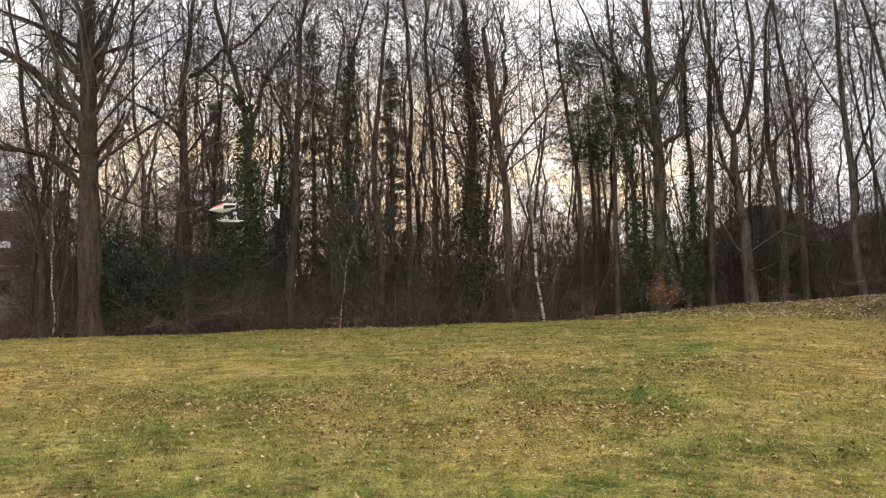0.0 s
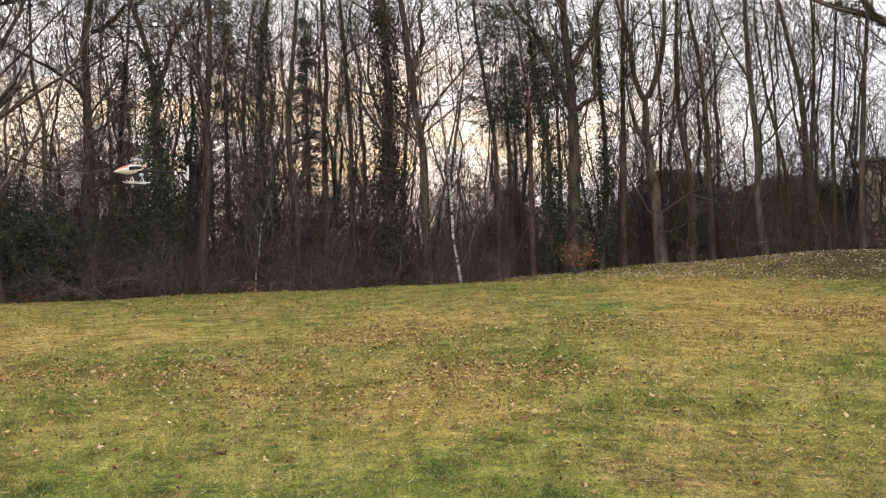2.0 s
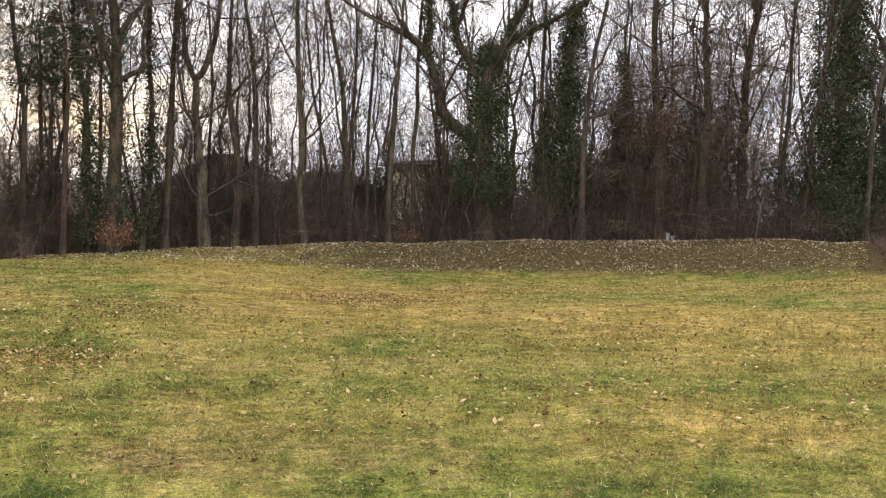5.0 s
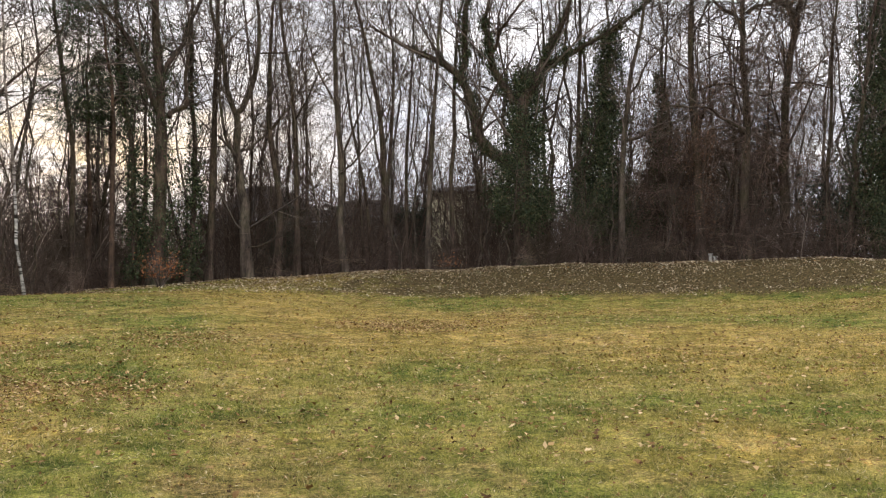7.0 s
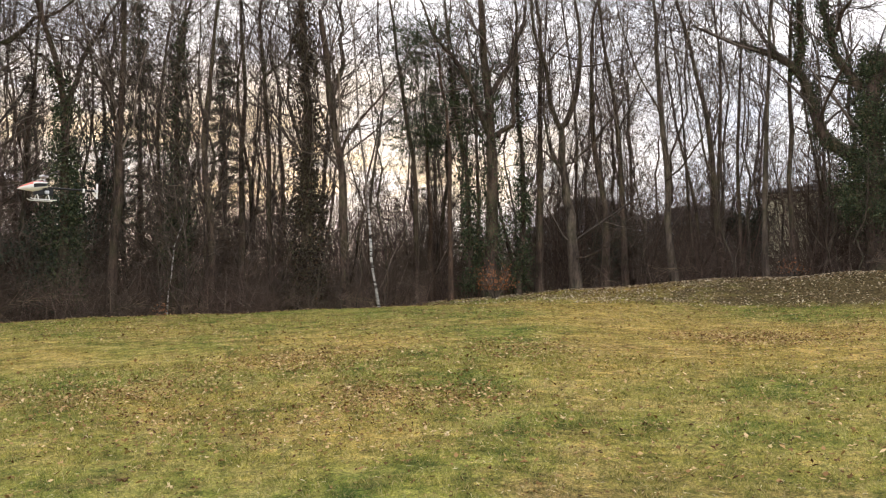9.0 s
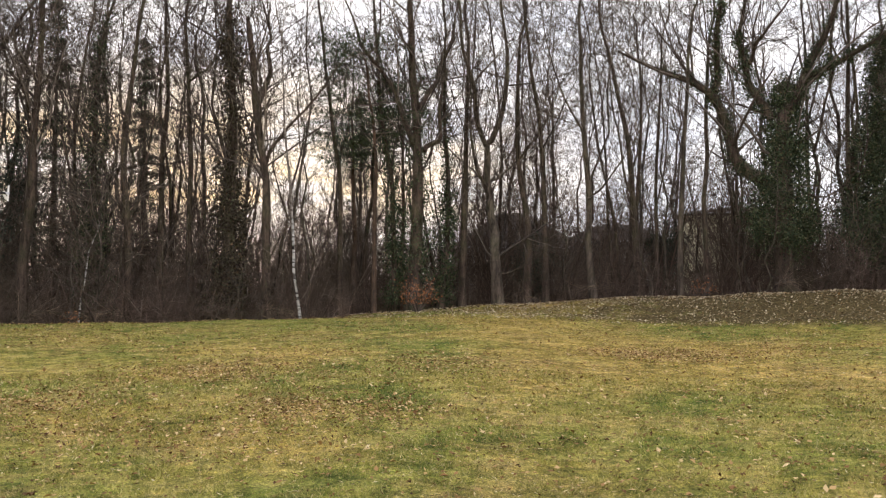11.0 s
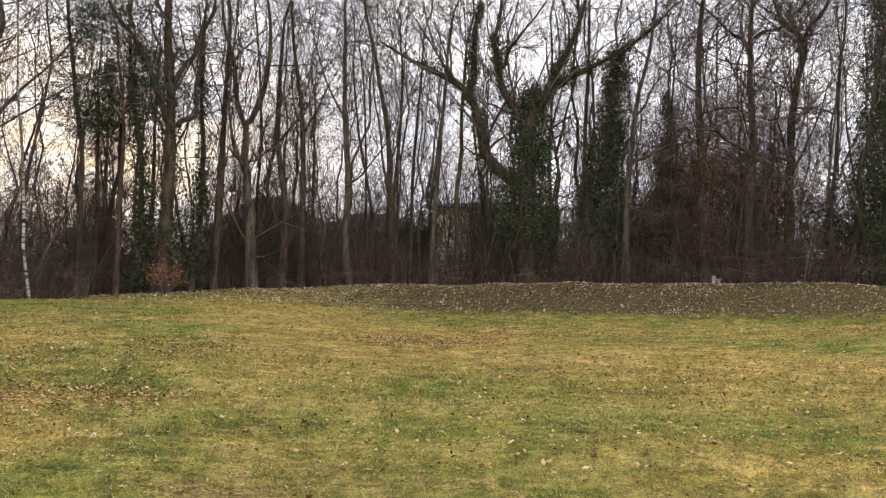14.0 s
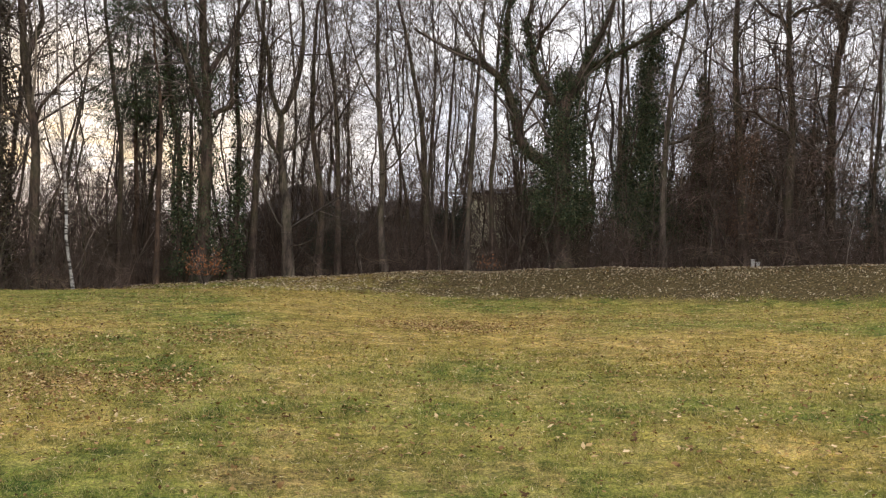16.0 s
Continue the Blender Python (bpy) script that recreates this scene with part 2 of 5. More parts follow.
# turf: patchy green, straw and brown over soil, leaf mould under the trees
def turf_colour(n, l):
    """Sward colour: green and straw patches with brown, thin places."""
    big = noise_node(n, l, 0.2, 5.0, (1, 1, 1), 0.65)
    mid = noise_node(n, l, 1.7, 7.0, (1, 1, 1), 0.72)
    straw = noise_node(n, l, 0.62, 8.0, (1.0, 1.0, 1.0), 0.75)
    straw.inputs["Distortion"].default_value = 0.6
    clod = noise_node(n, l, 7.0, 5.0, (1, 1, 1), 0.75)
    green = ramp_node(n, l, mid.outputs["Fac"], [(0.38, (0.075, 0.115, 0.026)), (0.5, (0.225, 0.25, 0.056)), (0.64, (0.42, 0.37, 0.125))])
    dry = ramp_node(n, l, mid.outputs["Fac"], [(0.36, (0.25, 0.19, 0.052)), (0.5, (0.44, 0.335, 0.098)), (0.64, (0.59, 0.455, 0.175))])
    f1 = n.new("ShaderNodeMapRange")
    f1.inputs["From Min"].default_value, f1.inputs["From Max"].default_value = 0.4, 0.57
    # the sward shifts to its greener colours within some nine metres of the stand
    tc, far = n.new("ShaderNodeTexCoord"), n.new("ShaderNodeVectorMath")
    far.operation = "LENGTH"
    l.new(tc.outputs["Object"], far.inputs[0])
    near_green = n.new("ShaderNodeMapRange")
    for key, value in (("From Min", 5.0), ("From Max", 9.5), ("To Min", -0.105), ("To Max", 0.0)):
        near_green.inputs[key].default_value = value
    l.new(far.outputs["Value"], near_green.inputs["Value"])
    # and greener again towards the wood
    shade = n.new("ShaderNodeMapRange")
    for key, value in (("From Min", 13.0), ("From Max", 20.0), ("To Min", 0.0), ("To Max", -0.06)):
        shade.inputs[key].default_value = value
    l.new(far.outputs["Value"], shade.inputs["Value"])
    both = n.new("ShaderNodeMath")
    l.new(near_green.outputs[0], both.inputs[0])
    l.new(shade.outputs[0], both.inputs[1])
    # the east half is drier
    part_x, east = n.new("ShaderNodeSeparateXYZ"), n.new("ShaderNodeMapRange")
    l.new(tc.outputs["Object"], part_x.inputs[0])
    for key, value in (("From Min", 3.0), ("From Max", 9.0), ("To Min", 0.0), ("To Max", 0.07)):
        east.inputs[key].default_value = value
    l.new(part_x.outputs["X"], east.inputs["Value"])
    dryer = n.new("ShaderNodeMath")
    l.new(big.outputs["Fac"], dryer.inputs[0])
    l.new(east.outputs[0], dryer.inputs[1])
    dry_level = n.new("ShaderNodeMath")
    l.new(dryer.outputs[0], dry_level.inputs[0])
    l.new(both.outputs[0], dry_level.inputs[1])
    l.new(dry_level.outputs[0], f1.inputs["Value"])
    f2 = n.new("ShaderNodeMapRange")
    f2.inputs["From Min"].default_value, f2.inputs["From Max"].default_value, f2.inputs["To Max"].default_value = 0.52, 0.64, 0.65
    l.new(straw.outputs["Fac"], f2.inputs["Value"])
    c = mix_node(n, l, f1.outputs[0], green.outputs[0], dry.outputs[0])
    brown = ramp_node(n, l, clod.outputs["Fac"], [(0.35, (0.18, 0.115, 0.048)), (0.6, (0.46, 0.32, 0.15))])
    c = mix_node(n, l, f2.outputs[0], c, brown.outputs[0])
    spots = ramp_node(n, l, clod.outputs["Fac"], [(0.34, (0.12, 0.14, 0.115)), (0.5, (0.48, 0.48, 0.48)), (0.66, (0.78, 0.75, 0.67))])
    return mix_node(n, l, 0.8, c, spots.outputs[0], "OVERLAY")


m, n, l, b = material("grass_blade", 0.8)
b.inputs["Specular IOR Level"].default_value = 0.1
g = n.new("ShaderNodeNewGeometry")
blade = ramp_node(n, l, g.outputs["Random Per Island"], [(0.0, (0.03, 0.055, 0.012)), (0.3, (0.16, 0.21, 0.03)), (0.55, (0.38, 0.35, 0.085)), (0.8, (0.66, 0.5, 0.2)), (1.0, (0.8, 0.66, 0.38))])
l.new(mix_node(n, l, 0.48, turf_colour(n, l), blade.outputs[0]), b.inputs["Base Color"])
GRASS = m
m, n, l, b = material("turf", 0.95)
b.inputs["Specular IOR Level"].default_value = 0.08
speck = noise_node(n, l, 45.0, 5.0, (1, 1, 1), 0.8)
thatch = ramp_node(n, l, speck.outputs["Fac"], [(0.38, (0.04, 0.04, 0.035)), (0.52, (0.40, 0.40, 0.38)), (0.64, (0.85, 0.8, 0.68))])
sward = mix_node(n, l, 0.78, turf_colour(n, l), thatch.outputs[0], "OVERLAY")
mould_noise = noise_node(n, l, 16.0, 6.0, (1, 1, 1), 0.75)
mould = ramp_node(n, l, mould_noise.outputs["Fac"], [(0.36, (0.024, 0.018, 0.009)), (0.52, (0.098, 0.075, 0.034)), (0.64, (0.235, 0.175, 0.08))])
mask = n.new("ShaderNodeAttribute")
mask.attribute_name = "leaf_mould"
edge_noise = noise_node(n, l, 1.6, 5.0)
add = n.new("ShaderNodeMath")
add.operation = "ADD"
l.new(mask.outputs["Fac"], add.inputs[0])
l.new(edge_noise.outputs["Fac"], add.inputs[1])
sharp = n.new("ShaderNodeMapRange")
sharp.inputs["From Min"].default_value, sharp.inputs["From Max"].default_value = 0.75, 1.15
l.new(add.outputs[0], sharp.inputs["Value"])
l.new(mix_node(n, l, sharp.outputs[0], sward, mould.outputs[0]), b.inputs["Base Color"])
bump(n, l, b, speck.outputs["Fac"], 0.6, 0.02)
TURF = m


def plain(name, colour, rough=0.6, metal=0.0, coat=0.0, dirt=0.25):
    m, n, l, b = material(name, rough, metal, coat)
    t = noise_node(n, l, 7.0, 5.0)
    dark = tuple(c * (1 - dirt) for c in colour)
    l.new(ramp_node(n, l, t.outputs["Fac"], [(0.35, dark), (0.65, colour)]).outputs[0], b.inputs["Base Color"])
    return m


RENDER_WALL = plain("weathered_render", (0.42, 0.38, 0.33), 0.9)
YELLOW_WALL = plain("pale_yellow_render", (0.86, 0.79, 0.56), 0.9, dirt=0.12)
GREY_WALL = plain("grey_render", (0.38, 0.36, 0.35), 0.9)
ROOF_TILE = plain("brown_roof_tile", (0.085, 0.058, 0.046), 0.85, dirt=0.4)
DARK_TILE = plain("dark_roof_tile", (0.12, 0.1, 0.095), 0.85, dirt=0.4)
BRICK = plain("red_brick", (0.13, 0.07, 0.056), 0.9, dirt=0.4)
WOOD_DARK = plain("dark_stained_wood", (0.07, 0.055, 0.045), 0.6)
WOOD_WHITE = plain("white_paint", (0.78, 0.77, 0.74), 0.6)
m, n, l, b = material("window_glass", 0.08)
b.inputs["Base Color"].default_value = (0.02, 0.022, 0.026, 1)
b.inputs["Specular IOR Level"].default_value = 0.5
GLASS = m
CANOPY_RED = plain("red_lacquer", (0.75, 0.16, 0.12), 0.3, coat=0.6, dirt=0.05)
CANOPY_WHITE = plain("white_lacquer", (0.82, 0.80, 0.76), 0.3, coat=0.6, dirt=0.05)
CANOPY_GREEN = plain("green_lacquer", (0.10, 0.75, 0.12), 0.3, coat=0.6, dirt=0.05)
CARBON = plain("carbon_fibre", (0.02, 0.02, 0.022), 0.4)
METAL = plain("brushed_metal", (0.6, 0.6, 0.62), 0.35, 1.0)
POST = plain("pale_post", (0.6, 0.58, 0.54), 0.8)

# ---- plan of the land ----
EDGE_AZ = (-90, -27, -17, 0, 7, 12, 18, 25, 33, 40, 48, 55, 63, 90)
EDGE_EL = (-2.42, -2.42, -2.48, -2.3, -2.15, -2.1, -2.08, -2.5, -2.68, -2.55, -2.4, -2.15, -1.85, -1.8)
CREST_EL = (-2.9, -2.9, -2.9, -2.75, -2.12, -1.75, -1.35, -0.86, -0.5, -0.15, 0.06, 0.35, 0.38, 0.4)


def ground_z(az, r):
    """Height of the land at a bearing (degrees from north, clockwise) and a distance from the camera's stand."""
    zb = 1.6 + 22 * np.tan(np.radians(np.interp(az, EDGE_AZ, EDGE_EL)))
    zc = 1.6 + 28 * np.tan(np.radians(np.interp(az, EDGE_AZ, CREST_EL)))
    k = np.clip((r - 22) / 6, 0, 1)
    rise = zb + (zc - zb) * np.sin(k * math.pi / 2) ** 1.3
    back = np.clip((r - 29) / 30, 0, 1)
    back = back * back * (3 - 2 * back)
    return np.where(r < 22, zb * r / 22, rise + (0.7 - zc) * back)


# ---- mesh tools ----
class Geo:
    """Gathers points and faces of one mesh."""

    def __init__(self):
        self.v, self.f, self.n = [], [], 0

    def add(self, verts, faces):
        verts, faces = np.asarray(verts, np.float32).reshape(-1, 3), np.asarray(faces, np.int32)
        self.v.append(verts)
        self.f.append(faces + self.n)
        self.n += len(verts)

    def mesh(self, name, mat, smooth=False):
        me = bpy.data.meshes.new(name)
        v = np.concatenate(self.v)
        me.vertices.add(len(v))
        me.vertices.foreach_set("co", v.ravel())
        loops = np.concatenate([f.ravel() for f in self.f])
        sizes = np.concatenate([np.full(len(f), f.shape[1], np.int32) for f in self.f])
        me.loops.add(len(loops))
        me.loops.foreach_set("vertex_index", loops)
        me.polygons.add(len(sizes))
        me.polygons.foreach_set("loop_start", np.concatenate([[0], np.cumsum(sizes)[:-1]]).astype(np.int32))
        if smooth:
            me.polygons.foreach_set("use_smooth", np.ones(len(sizes), bool))
        me.update(calc_edges=True)
        me.materials.append(mat)
        return me


def part(name, geo, mat, parent=None, label="", smooth=False):
    me = geo.mesh(name, mat, smooth) if isinstance(geo, Geo) else geo
    if not isinstance(geo, Geo) and not me.materials:
        me.materials.append(mat)
    ob = new(name, me)
    ob.parent = parent
    return tagged(ob, label)


def from_bm(name, bm):
    me = bpy.data.meshes.new(name)
    bm.to_mesh(me)
    bm.free()
    return me


def box(name, size, at, mat, parent, label="", bevel=0.01, turn=(0, 0, 0)):
    bm = bmesh.new()
    bmesh.ops.create_cube(bm, size=1, matrix=pose(*at, *turn) @ Matrix.Diagonal((*size, 1)))
    if bevel:
        bmesh.ops.bevel(bm, geom=bm.edges[:], offset=bevel, segments=1, affect="EDGES")
    return part(name, from_bm(name, bm), mat, parent, label)


def thing(name, at, label, category, group="", turn=0, kind=""):
    e = new(name)
    e.matrix_world = pose(*at, 0, 0, turn)
    e.empty_display_size = 0.2
    return tagged(e, label, category, group, kind)


def unit(a):
    return a / np.maximum(np.linalg.norm(a, axis=-1, keepdims=True), 1e-9)


def tubes(geo, pts, rad, sides):
    """Round rods along polylines. pts: (N, K, 3); rad: (N, K)."""
    pts, rad = np.asarray(pts, float), np.asarray(rad, float)
    N, K = rad.shape
    t = unit(np.gradient(pts, axis=1))
    main = unit(pts[:, -1] - pts[:, 0])
    ref = np.where(np.abs(main[:, 2:3]) > 0.8, np.array([[1.0, 0.15, 0]]), np.array([[0.0, 0.1, 1.0]]))[:, None, :]
    u = unit(np.cross(t, np.broadcast_to(ref, t.shape)))
    w = np.cross(t, u)
    a = np.arange(sides) * 2 * math.pi / sides
    ring = pts[:, :, None] + rad[:, :, None, None] * (u[:, :, None] * np.cos(a)[:, None] + w[:, :, None] * np.sin(a)[:, None])
    idx = np.arange(N * K * sides).reshape(N, K, sides)
    nxt = np.roll(idx, -1, axis=2)
    faces = np.stack([idx[:, :-1], nxt[:, :-1], nxt[:, 1:], idx[:, 1:]], -1).reshape(-1, 4)
    geo.add(ring, faces)


def spikes(geo, base, tip, rad):
    """Thin ridged twigs that end in a point."""
    d = unit(tip - base)
    ref = np.where(np.abs(d[:, 2:3]) > 0.8, np.array([[1.0, 0, 0]]), np.array([[0, 0, 1.0]]))
    u = unit(np.cross(d, ref))
    w = np.cross(d, u)
    r = np.asarray(rad)[:, None]
    v = np.stack([base + r * u, base + r * (-0.5 * u + 0.87 * w), base + r * (-0.5 * u - 0.87 * w), tip], 1)
    i = np.arange(len(base))[:, None] * 4
    f = np.concatenate([i + np.array([[0, 1, 3]]), i + np.array([[2, 0, 3]])])
    geo.add(v, f)


def leaf_cards(geo, at, size, rng, flat=0.0, narrow=0.55):
    """Small folded leaves: a long diamond with a raised midrib."""
    n = len(at)
    d = rng.normal(size=(n, 3))
    d[:, 2] *= 1 - flat
    d = unit(d)
    up = rng.normal(size=(n, 3)) * (1 - flat) + np.array([0, 0, 1.0]) * flat * 3
    s = unit(np.cross(d, up))
    nrm = np.cross(s, d)
    size = np.broadcast_to(size, (n,))[:, None]
    fold = rng.uniform(-0.05, 0.3, (n, 1))
    v = np.stack([at - d * size * 0.5, at + s * size * narrow * 0.5 + nrm * size * fold, at + d * size * 0.5 + nrm * size * 0.12, at - s * size * narrow * 0.5 + nrm * size * fold], 1)
    i = np.arange(n)[:, None] * 4
    geo.add(v, np.concatenate([i + np.array([[0, 1, 2]]), i + np.array([[0, 2, 3]])]))


def sprout(rng, pts, rad, n, lo, hi, angle, length, up, K, jit=0.14, thin=0.55, floor=0.003):
    """n shoots on parent polylines; returns their polylines and radii."""
    N, P = rad.shape
    size = np.linalg.norm(np.diff(pts, axis=1), axis=2).sum(1)
    who = rng.choice(N, n, p=size / size.sum())
    t = rng.uniform(lo, hi, n) * (P - 1)
    i = np.minimum(t.astype(int), P - 2)
    k = (t - i)[:, None]
    start = pts[who, i] * (1 - k) + pts[who, i + 1] * k
    tan = unit(pts[who, i + 1] - pts[who, i])
    r0 = np.maximum((rad[who, i] * (1 - k[:, 0]) + rad[who, i + 1] * k[:, 0]) * thin * rng.uniform(0.6, 1.0, n), floor)
    side = unit(np.cross(tan, rng.normal(size=(n, 3))))
    a = np.radians(rng.uniform(angle[0], angle[1], n))[:, None]
    d = unit(tan * np.cos(a) + side * np.sin(a) + np.array([0, 0, up]))
    ln = (rng.uniform(length[0], length[1], n) * np.clip(size[who] / np.median(size), 0.5, 1.6))[:, None]
    out = [start]
    for q in range(K - 1):
        d = unit(d + rng.normal(size=(n, 3)) * jit + np.array([0, 0, up * 0.3]))
        out.append(out[-1] + d * ln / (K - 1))
    return np.stack(out, 1), r0[:, None] * np.linspace(1, 0.3, K)


def place(az, r):
    return r * math.sin(radians(az)), r * math.cos(radians(az))


def bend(points, count):
    """A smooth line through a few (height, side) bends, as (count, 2)."""
    p = np.array(points, float)
    h = np.linspace(0, 1, len(p))
    q = np.linspace(0, 1, count)
    line = np.stack([np.interp(q, h, p[:, 0]), np.interp(q, h, p[:, 1])], 1)
    for _ in range(2):
        line[1:-1] = line[1:-1] * 0.5 + (line[:-2] + line[2:]) * 0.25
    return line


def crown(rng, branches, limbs, radii, counts, reach=1.0, up=0.14, thick=1.0):
    """Rising branches, twigs and fine shoots on the given limbs, in one mesh."""
    nb, nt, nf = counts
    b, br = sprout(rng, limbs, radii, nb, 0.08, 1.0, (34, 80), (0.9 * reach, 2.7 * reach), up * 0.9, 5, 0.15, 0.5, 0.0095 * thick)
    t, tr = sprout(rng, b, br, nt, 0.1, 1.0, (32, 82), (0.5 * reach, 1.4 * reach), up * 0.4, 3, 0.16, 0.55, 0.0066 * thick)
    tubes(branches, b, br, 3)
    spikes(branches, t[:, 0], t[:, -1], tr[:, 0])
    f, fr = sprout(rng, t, tr, nf, 0.1, 1.0, (25, 80), (0.25 * reach, 0.75 * reach), up * 0.2, 2, 0.2, 0.6, 0.0045 * thick)
    spikes(branches, f[:, 0], f[:, -1], np.maximum(fr[:, 0], 0.0045 * thick))
    return b, t


tree_count = [0]
TREE_WORDS = {"brown": "bare dark-brown broadleaf tree", "grey": "bare grey-barked broadleaf tree", "birch": "slender white-barked birch", "pine": "tall pine with rusty bark"}


def tree(az, r, dia, path, limbs=(), ivy=None, bark="brown", fork=False, pine=False, shaggy=False, ivy_leaf=None):
    """A tree at the wood's edge. path: (height, sideways) bends of its trunk; limbs: (radius, bends) of its great limbs."""
    tree_count[0] += 1
    rng = np.random.default_rng(tree_count[0] * 7 + 11)
    x, y = place(az, r)
    name = "birch" if bark == "birch" else "pine_tree" if pine else "bare_tree"
    words = TREE_WORDS[bark] + (" wrapped in dull brownish ivy" if ivy_leaf else " wrapped in dark green ivy" if ivy else " forking into heavy limbs" if fork else " leaning at the wood's edge" if abs(path[-1][1]) > 0.6 else " standing at the wood's edge")
    e = thing(name, (x, y, float(ground_z(az, r))), words, "tree", "trees at the wood's edge", -az)
    # the trunk goes on above its last bend to the top of the tree
    top_h = 3.2 if dia < 0.085 else 7.5 if dia < 0.11 else rng.uniform(10.8, 13)
    path = list(path)
    if not fork and not pine and path[-1][0] < top_h - 1:
        (h1, s1), (h0, s0) = path[-1], path[-2]
        lean = max(-0.18, min(0.18, (s1 - s0) / (h1 - h0)))
        for k in (0.35, 0.7, 1.0):
            path.append((h1 + (top_h - h1) * k, s1 + lean * (top_h - h1) * k * 0.8 + rng.normal() * 0.12))
    line = bend(path, 22)
    crook = np.random.default_rng(tree_count[0] * 13 + 5).normal(size=22) * (0.04 if fork or pine else 0.06)
    crook[1:-1] = crook[1:-1] * 0.5 + (crook[:-2] + crook[2:]) * 0.25
    line[:, 1] += crook * np.clip(line[:, 0] / 2.0, 0, 1)
    depth = np.cumsum(rng.normal(size=22) * 0.05)
    H = line[-1, 0]
    spine = np.stack([line[:, 1], depth - depth[0], line[:, 0] - 0.15], 1)
    dia *= 0.76
    rad = dia / 2 * (1 - (0.45 if fork else 0.8) * (line[:, 0] / H) ** 1.1) * (1 + 0.35 * np.exp(-line[:, 0] / 0.35))
    rad = np.maximum(rad * (1 + rng.normal(size=22) * 0.055), 0.012)
    if fork:
        # the stem dies out where its limbs part
        rad[-2:] *= np.array([0.9, 0.6])
    g = Geo()
    tubes(g, spine[None], rad[None], 10 if dia > 0.2 else 7)
    part("trunk", g, BARK[bark], e, smooth=True)
    polys, prad = [spine[4:]], [rad[4:] * 0.8]
    for lr, pts in limbs:
        grow = list(pts)
        (h1, s1), (h0, s0) = grow[-1], grow[-2]
        # limbs go on past the last bend, upward
        ext = rng.uniform(1.5, 3.5) if lr > 0.05 else 0.8
        k = ext / max(0.2, math.hypot(h1 - h0, s1 - s0))
        grow.append((h1 + (h1 - h0) * k * 0.6 + ext * 0.4, s1 + (s1 - s0) * k * 0.7))
        ll = bend(grow, 14)
        base_depth = float(np.interp(ll[0, 0], spine[:, 2], spine[:, 1]))
        side_depth = np.cumsum(rng.normal(size=14) * 0.07) + np.linspace(0, 1, 14) * rng.normal() * 1.2
        kink = rng.normal(size=(14, 2)) * min(0.16, 0.04 + lr)
        kink[1:-1] = kink[1:-1] * 0.4 + (kink[:-2] + kink[2:]) * 0.3
        kink[1:-1] = kink[1:-1] * 0.5 + (kink[:-2] + kink[2:]) * 0.25
        kink[0] = 0
        ll = ll + kink
        lp = np.stack([ll[:, 1], base_depth + side_depth - side_depth[0], ll[:, 0] - 0.15], 1)
        lrad = lr * (0.95 if dia > 0.55 and lr > 0.1 else 0.72 if lr > 0.07 else 0.6) * np.linspace(1.0, 0.15, 14) ** 0.9
        g = Geo()
        tubes(g, lp[None], lrad[None], 8)
        part("limb", g, BARK[bark], e, smooth=True)
        polys.append(lp)
        prad.append(lrad)
    # side limbs of the crown, grown from trunk and limbs
    K = 12
    base_p = np.stack([np.stack([np.interp(np.linspace(0, 1, K), np.linspace(0, 1, len(p)), p[:, i]) for i in range(3)], 1) for p in polys])
    base_r = np.stack([np.interp(np.linspace(0, 1, K), np.linspace(0, 1, len(p)), p) for p in prad])
    tw = Geo()
    if pine:
        b, br = sprout(rng, base_p, base_r, 30, 0.36, 0.84, (60, 95), (0.9, 2.1), 0.06, 5, 0.14, 0.4, 0.014)
        t, tr = sprout(rng, b, br, 300, 0.25, 1.0, (25, 65), (0.3, 0.8), 0.1, 3, 0.2, 0.5, 0.006)
        tubes(tw, b, br, 4)
        tubes(tw, t, tr, 3)
        nd = Geo()
        # flat tufts of needles at the ends of the shoots
        c = 7000
        k = rng.integers(0, len(t), c)
        at = t[k, -1] + rng.normal(size=(c, 3)) * np.array([0.19, 0.19, 0.05])
        d = unit(rng.normal(size=(c, 3)) + np.array([0, 0, 0.3]))
        spikes(nd, at, at + d * rng.uniform(0.09, 0.2, (c, 1)), np.full(c, 0.0095))
        part("crown", tw, TWIG, e)
        part("needle_foliage", nd, NEEDLE, e, "dark green needle tufts")
        return e
    small = dia < 0.11
    n1 = 7 if small else int(15 + (3 if fork else 6) * len(limbs) + dia * 10)
    s, sr = sprout(rng, base_p, base_r, n1, 0.0 if not fork else 0.05, 1.0, (22, 55), (1.0, 2.2) if small else (1.8, 4.2), 0.3, 7, 0.13, 0.3, 0.012)
    tubes(tw, s, sr, 4)
    s5 = np.stack([np.stack([np.interp(np.linspace(0, 1, K), np.linspace(0, 1, 7), p[:, i]) for i in range(3)], 1) for p in s])
    r5 = np.stack([np.interp(np.linspace(0, 1, K), np.linspace(0, 1, 7), p) for p in sr])
    allp, allr = np.concatenate([base_p, s5]), np.concatenate([base_r, r5])
    counts = (30, 120, 340) if small else (int(n1 * 6), int(n1 * 20), int(n1 * 50))
    # the north-west stand is a denser, more finely twigged one
    if shaggy or az < 6:
        counts = tuple(int(c * (1.7 if shaggy else 1.3)) for c in counts)
    b, t = crown(rng, tw, allp, allr, counts, 0.7 if small else 1.0)
    part("crown", tw, TWIG, e)
